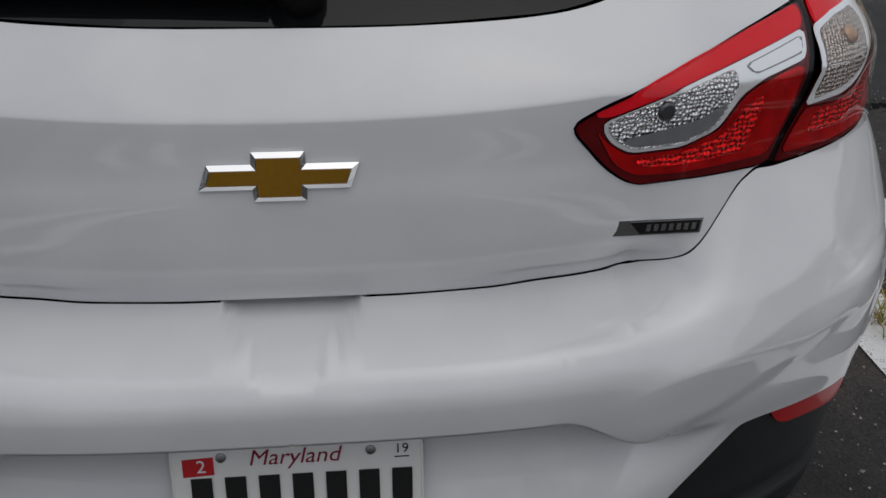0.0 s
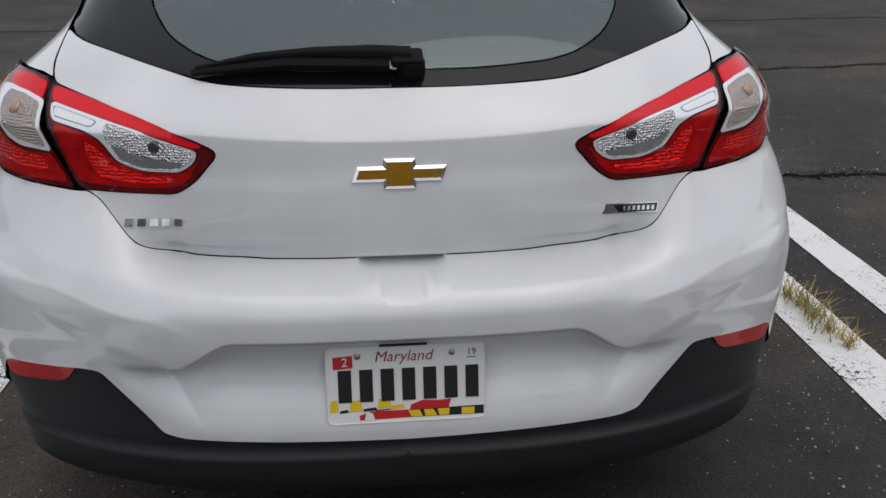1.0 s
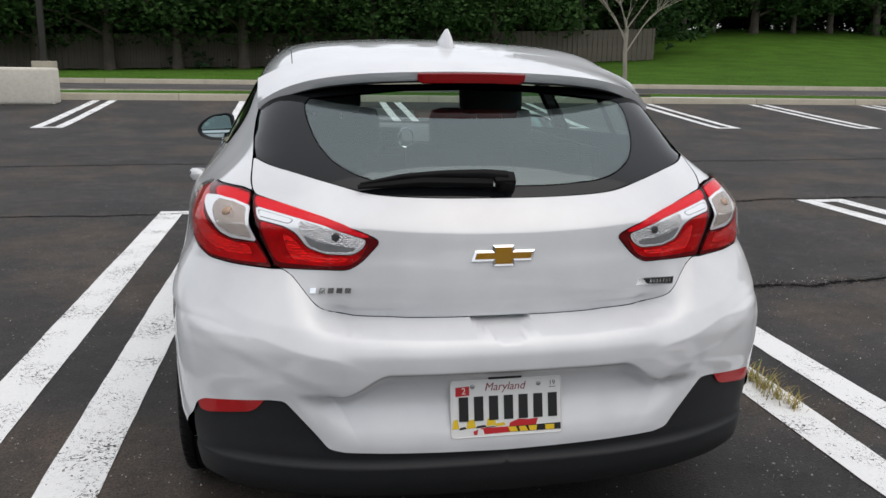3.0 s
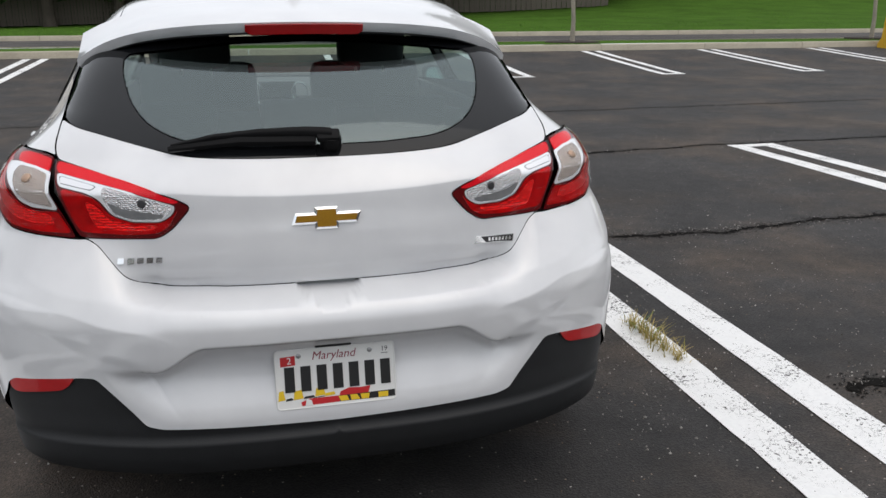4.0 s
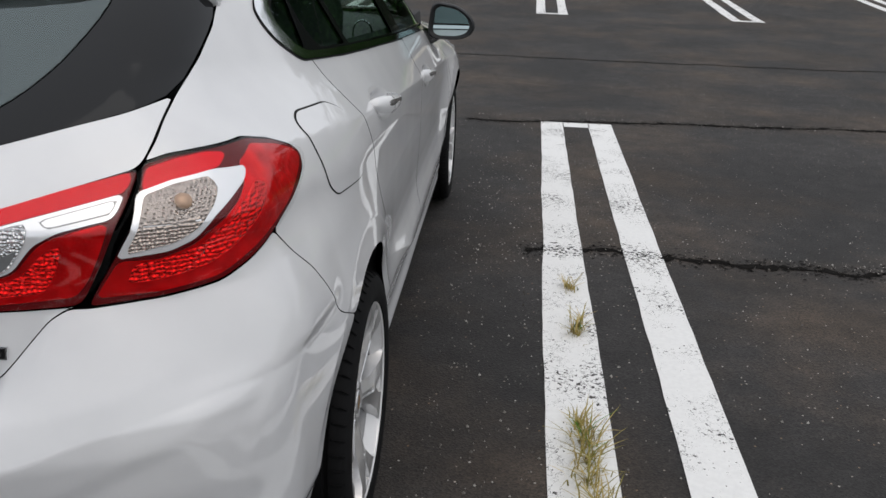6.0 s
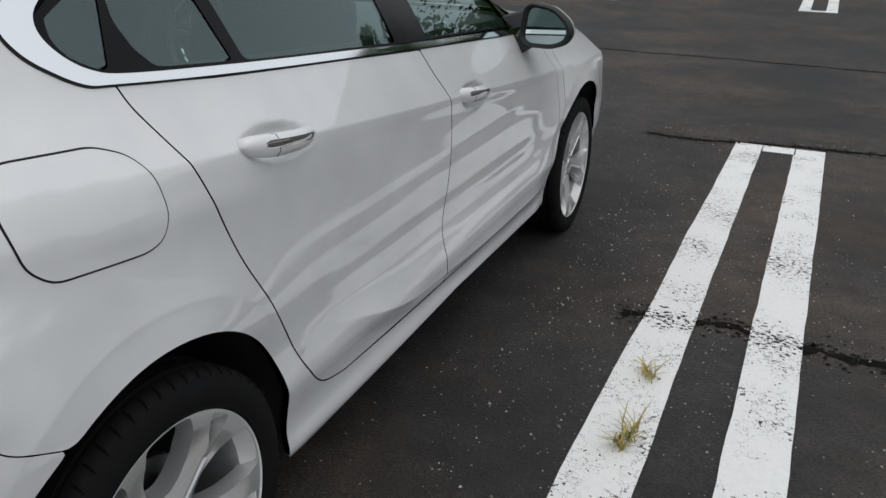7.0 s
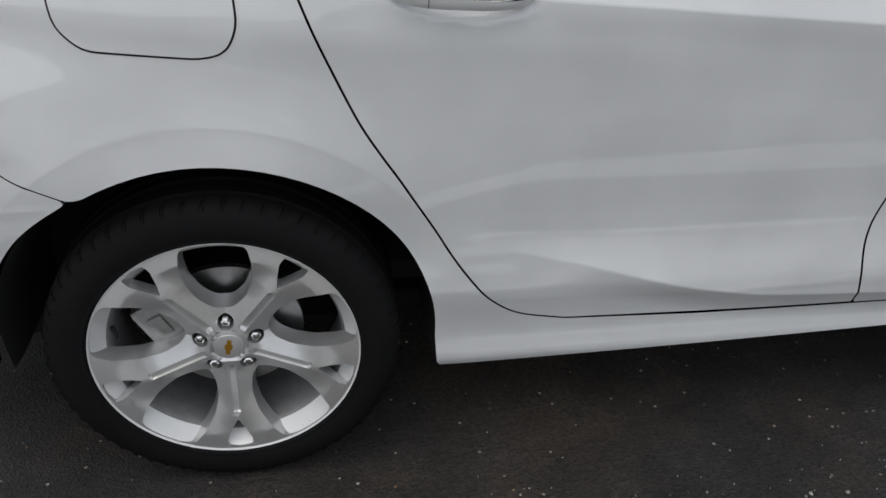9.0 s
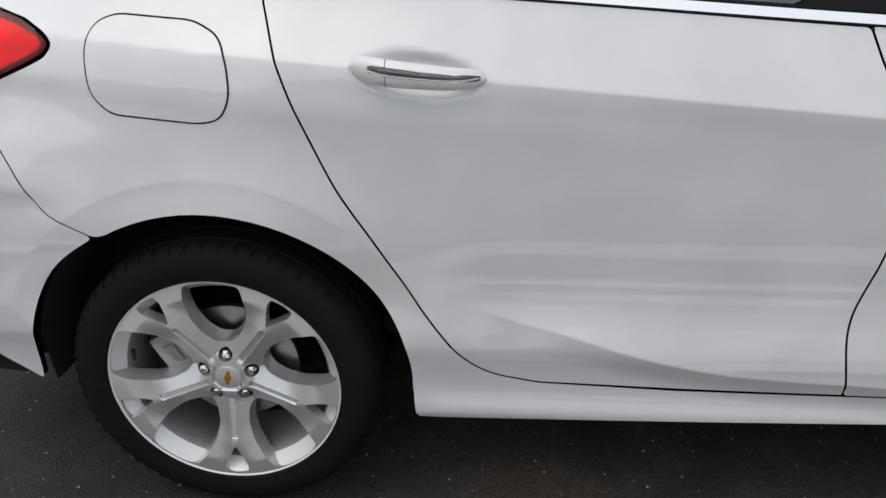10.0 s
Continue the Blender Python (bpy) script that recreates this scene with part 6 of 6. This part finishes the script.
def fence():
    """A board fence of single pickets."""
    ob = thing("board_fence", "weathered brown board fence on the lawn", "fence")
    bm = bmesh.new()
    bmesh.ops.create_cube(bm, size=1)
    bmesh.ops.scale(bm, vec=(.135, .022, 1.75), verts=bm.verts)
    me = bpy.data.meshes.new("picket")
    bm.to_mesh(me)
    bm.free()
    me.materials.append(WOOD)
    rng = random.Random(3)
    x0, x1, y = -16.0, 20.6, 44.0
    n = int((x1 - x0) / .15)
    for k in range(n):
        x = x0 + k * .15
        p = new("picket", me)
        p.parent = ob
        p.location = (x, y - (.03 if k % 2 else 0), lawn_height(x, y) + .93 + rng.uniform(-.02, .02))
        p.rotation_euler = (rng.uniform(-.01, .01), rng.uniform(-.012, .012), 0)
    for z in (.45, 1.45):
        bm = loft([[(x, y + .02 + a, lawn_height(x, y) + z + b) for a, b in ((0, -.04), (.05, -.04), (.05, .04), (0, .04))] for x in np.linspace(x0, x1, 12)])
        part("rail", bm, WOOD, ob)


def lamp_post(x, y, z):
    ob = thing("lamp_post", "dark lamp post on a concrete base", "lamp post", at=(x, y, z))
    part("base", box((.62, .62, .8), (0, 0, .12), bevel=.03), CONCRETE, ob, "square concrete base")
    part("pole", box((.17, .17, 7.5), (0, 0, 4.28), bevel=.015), POLE, ob, "dark square pole")
    part("base_plate", box((.26, .26, .03), (0, 0, .535), bevel=.004), POLE, ob)
    part("head", box((.35, .7, .14), (0, -.45, 8.1), bevel=.03), POLE, ob)


def barriers():
    # pale concrete block by the kerb
    b = thing("concrete_block", "pale concrete block by the kerb", "block", at=(-6.75, 18.0, float(HEIGHT(np.float64(18.0)))))
    bm = box((2.5, .62, .80), (0, 0, .37), bevel=.07)
    part("block", bm, PALE_CONCRETE, b, sharp=60)
    # yellow barrier with a flared foot
    z = float(HEIGHT(np.float64(18.2)))
    y = thing("yellow_barrier", "yellow plastic barrier with a flared foot", "barrier", at=(18.2, 18.2, z))
    prof = [(-.32, 0), (.32, 0), (.32, .12), (.19, .28), (.12, .92), (.08, .98), (-.08, .98), (-.12, .92), (-.19, .28), (-.32, .12)]
    part("body", loft([[(x, a * s, b_) for a, b_ in prof] for x, s in ((-.95, .97), (-.92, 1), (0, 1), (.92, 1), (.95, .97))]), YELLOW, y, sharp=40)
    for x in (-.5, .5):
        part("fork_slot", box((.22, .66, .07), (x, 0, .045), bevel=.01), DARK, y)


def greenery():
    spots = [(1.475, .92, 0, .6), (1.47, 1.02, 0, .8), (1.465, 1.12, 0, .9), (1.47, 1.23, 0, 1.0), (1.46, 1.31, 0, .6), (1.50, 1.98, 0, .6), (1.49, 1.92, 0, .5), (1.50, 2.33, 0, .45), (1.48, 2.36, 0, .3)]
    blades("grass_tuft", spots, 60, .105, .062, DRY_GRASS, "dry yellow-green grass growing through the painted line", 11)
    blades("weed_tuft", [(1.47, 1.25, 0, .8), (1.48, 1.15, 0, .6), (1.50, 1.96, 0, .4)], 16, .10, .05, GRASS, "green weeds in the cracked line", 12)
    rng = random.Random(8)
    edge = [(rng.uniform(-14, 26), 25.95 + rng.random() ** 2 * 12, 0, 1) for _ in range(1500)]
    verge = [(rng.uniform(-12, 22), 19.05 + rng.random() * 2.0, .56, .7) for _ in range(900)]
    blades("lawn_grass", [(x, y, lawn_height(x, y), k) for x, y, z, k in edge], 14, .10, .25, GRASS, "mown grass blades on the lawn", 13)
    blades("verge_grass", verge, 10, .07, .2, GRASS, "thin grass blades behind the kerb", 14)
    bare_tree((8.75, 20.15, .57), 4.6, 2)
    bare_tree((18.7, 20.5, .57), 4.6, 5)
    a = tree("conifer", 13, 21, "tall dark conifer behind the fence", NEEDLE, BARK, low=.04, spread=.26, leaves=9000, leaf=.20, conifer=True)
    b = tree("broadleaf_tree", 12, 22, "dense green broadleaf tree behind the fence", LEAF, BARK, low=.10, spread=.42, leaves=9000, leaf=.19)
    c = tree("broadleaf_tree", 10, 23, "dense green broadleaf tree at the lawn's edge", LEAF, BARK, low=.16, spread=.46, leaves=8000, leaf=.17)
    d = tree("broadleaf_tree", 11, 24, "broadleaf tree hanging low over the fence", LEAF, BARK, low=.14, spread=.42, leaves=9000, leaf=.17)
    rng = random.Random(41)
    for k, x in enumerate(np.arange(-19, 11.5, 3.3)):
        y = 42.7 + rng.uniform(-.4, .5)
        m = pose(x, y, lawn_height(x, y) - .1, 0, 0, rng.uniform(0, 360))
        if k:
            f = rng.uniform(.85, 1.1)
            copy_thing(d, m).scale = (f, f, f)
        else:
            d.matrix_basis = m
    rng = random.Random(31)
    verts, faces = [], []
    for _ in range(640):
        x = rng.uniform(-42, 64)
        y = rng.uniform(47, 60) + (9 if x > 22 else 0)
        z = lawn_height(x, y) + rng.uniform(.3, 9) * (1 if x < 22 else .8) + (1.2 if x > 22 else 0)
        foliage(verts, faces, rng, (x, y, z), rng.uniform(1.0, 2.1), 120, .36, .8)
    for _ in range(260):
        x, y = rng.uniform(14, 66), rng.uniform(64, 72)
        foliage(verts, faces, rng, (x, y, lawn_height(x, y) + rng.uniform(.2, 3.4)), rng.uniform(1.0, 1.8), 110, .36, .8)
    tagged(solid("woodland", verts, faces, LEAF, smooth=False), "dense dark green woodland behind the fence", "woods", kind="stuff")
    kinds = [a, b, c]
    used = set()
    rng = random.Random(4)
    for row, (yy, step_x) in enumerate(((47.6, 3.4), (53, 4.2), (62, 5.5))):
        x = -34 + row * 2
        while x < 62:
            y = yy + rng.uniform(-1.2, 1.2) + (10 if x > 24 else 0)
            k = rng.choice((0, 0, 1, 2)) if x < 10 else rng.choice((1, 2, 1, 0))
            m = pose(x, y, lawn_height(x, y) - .1, 0, 0, rng.uniform(0, 360)) @ Matrix.Scale(1, 4)
            s = rng.uniform(.8, 1.25)
            if k not in used:
                kinds[k].matrix_basis = m
                used.add(k)
            else:
                copy_thing(kinds[k], m).scale = (s, s, s)
            x += step_x * rng.uniform(.8, 1.2)
    for x, y, s in ((29.5, 65, 2.0), (24.5, 66, 1.7)):
        copy_thing(kinds[1], pose(x, y, lawn_height(x, y) - .1, 0, 0, x * 40)).scale = (s, s, s)
    # trees close the place behind and beside the car park
    for k in range(46):
        a = radians(-218 + 256 * k / 45)
        d = rng.uniform(42, 56)
        x, y = d * math.cos(a) * 1.1, d * math.sin(a) * .95 + 6
        if y > 24:
            continue
        s = rng.uniform(.75, 1.1)
        copy_thing(kinds[rng.choice((0, 1, 2, 1))], pose(x, y, -.1, 0, 0, rng.uniform(0, 360))).scale = (s, s, s)


ground()
kerbs()
crack([(1.32, 2.78), (1.69, 2.80), (2.1, 2.74), (2.83, 2.70), (3.5, 2.84), (4.52, 2.87), (6.5, 2.75), (9, 2.9)], .075, 1)
crack([(.9, 5.62), (2.53, 5.81), (3.2, 5.82), (4.77, 6.0), (7.4, 6.03), (11, 6.2)], .068, 2)
crack([(1.95, .52), (2.1, .57), (2.37, .55), (3.0, .62)], .07, 3)
crack([(-1.2, 5.75), (-3, 5.7), (-7, 5.9)], .026, 4)
crack([(-6, 9.0), (-2, 9.2), (4, 9.1), (12, 9.4)], .03, 6)
fence()
lamp_post(-7.95, 26.6, .72)
barriers()
greenery()
loose_stones()
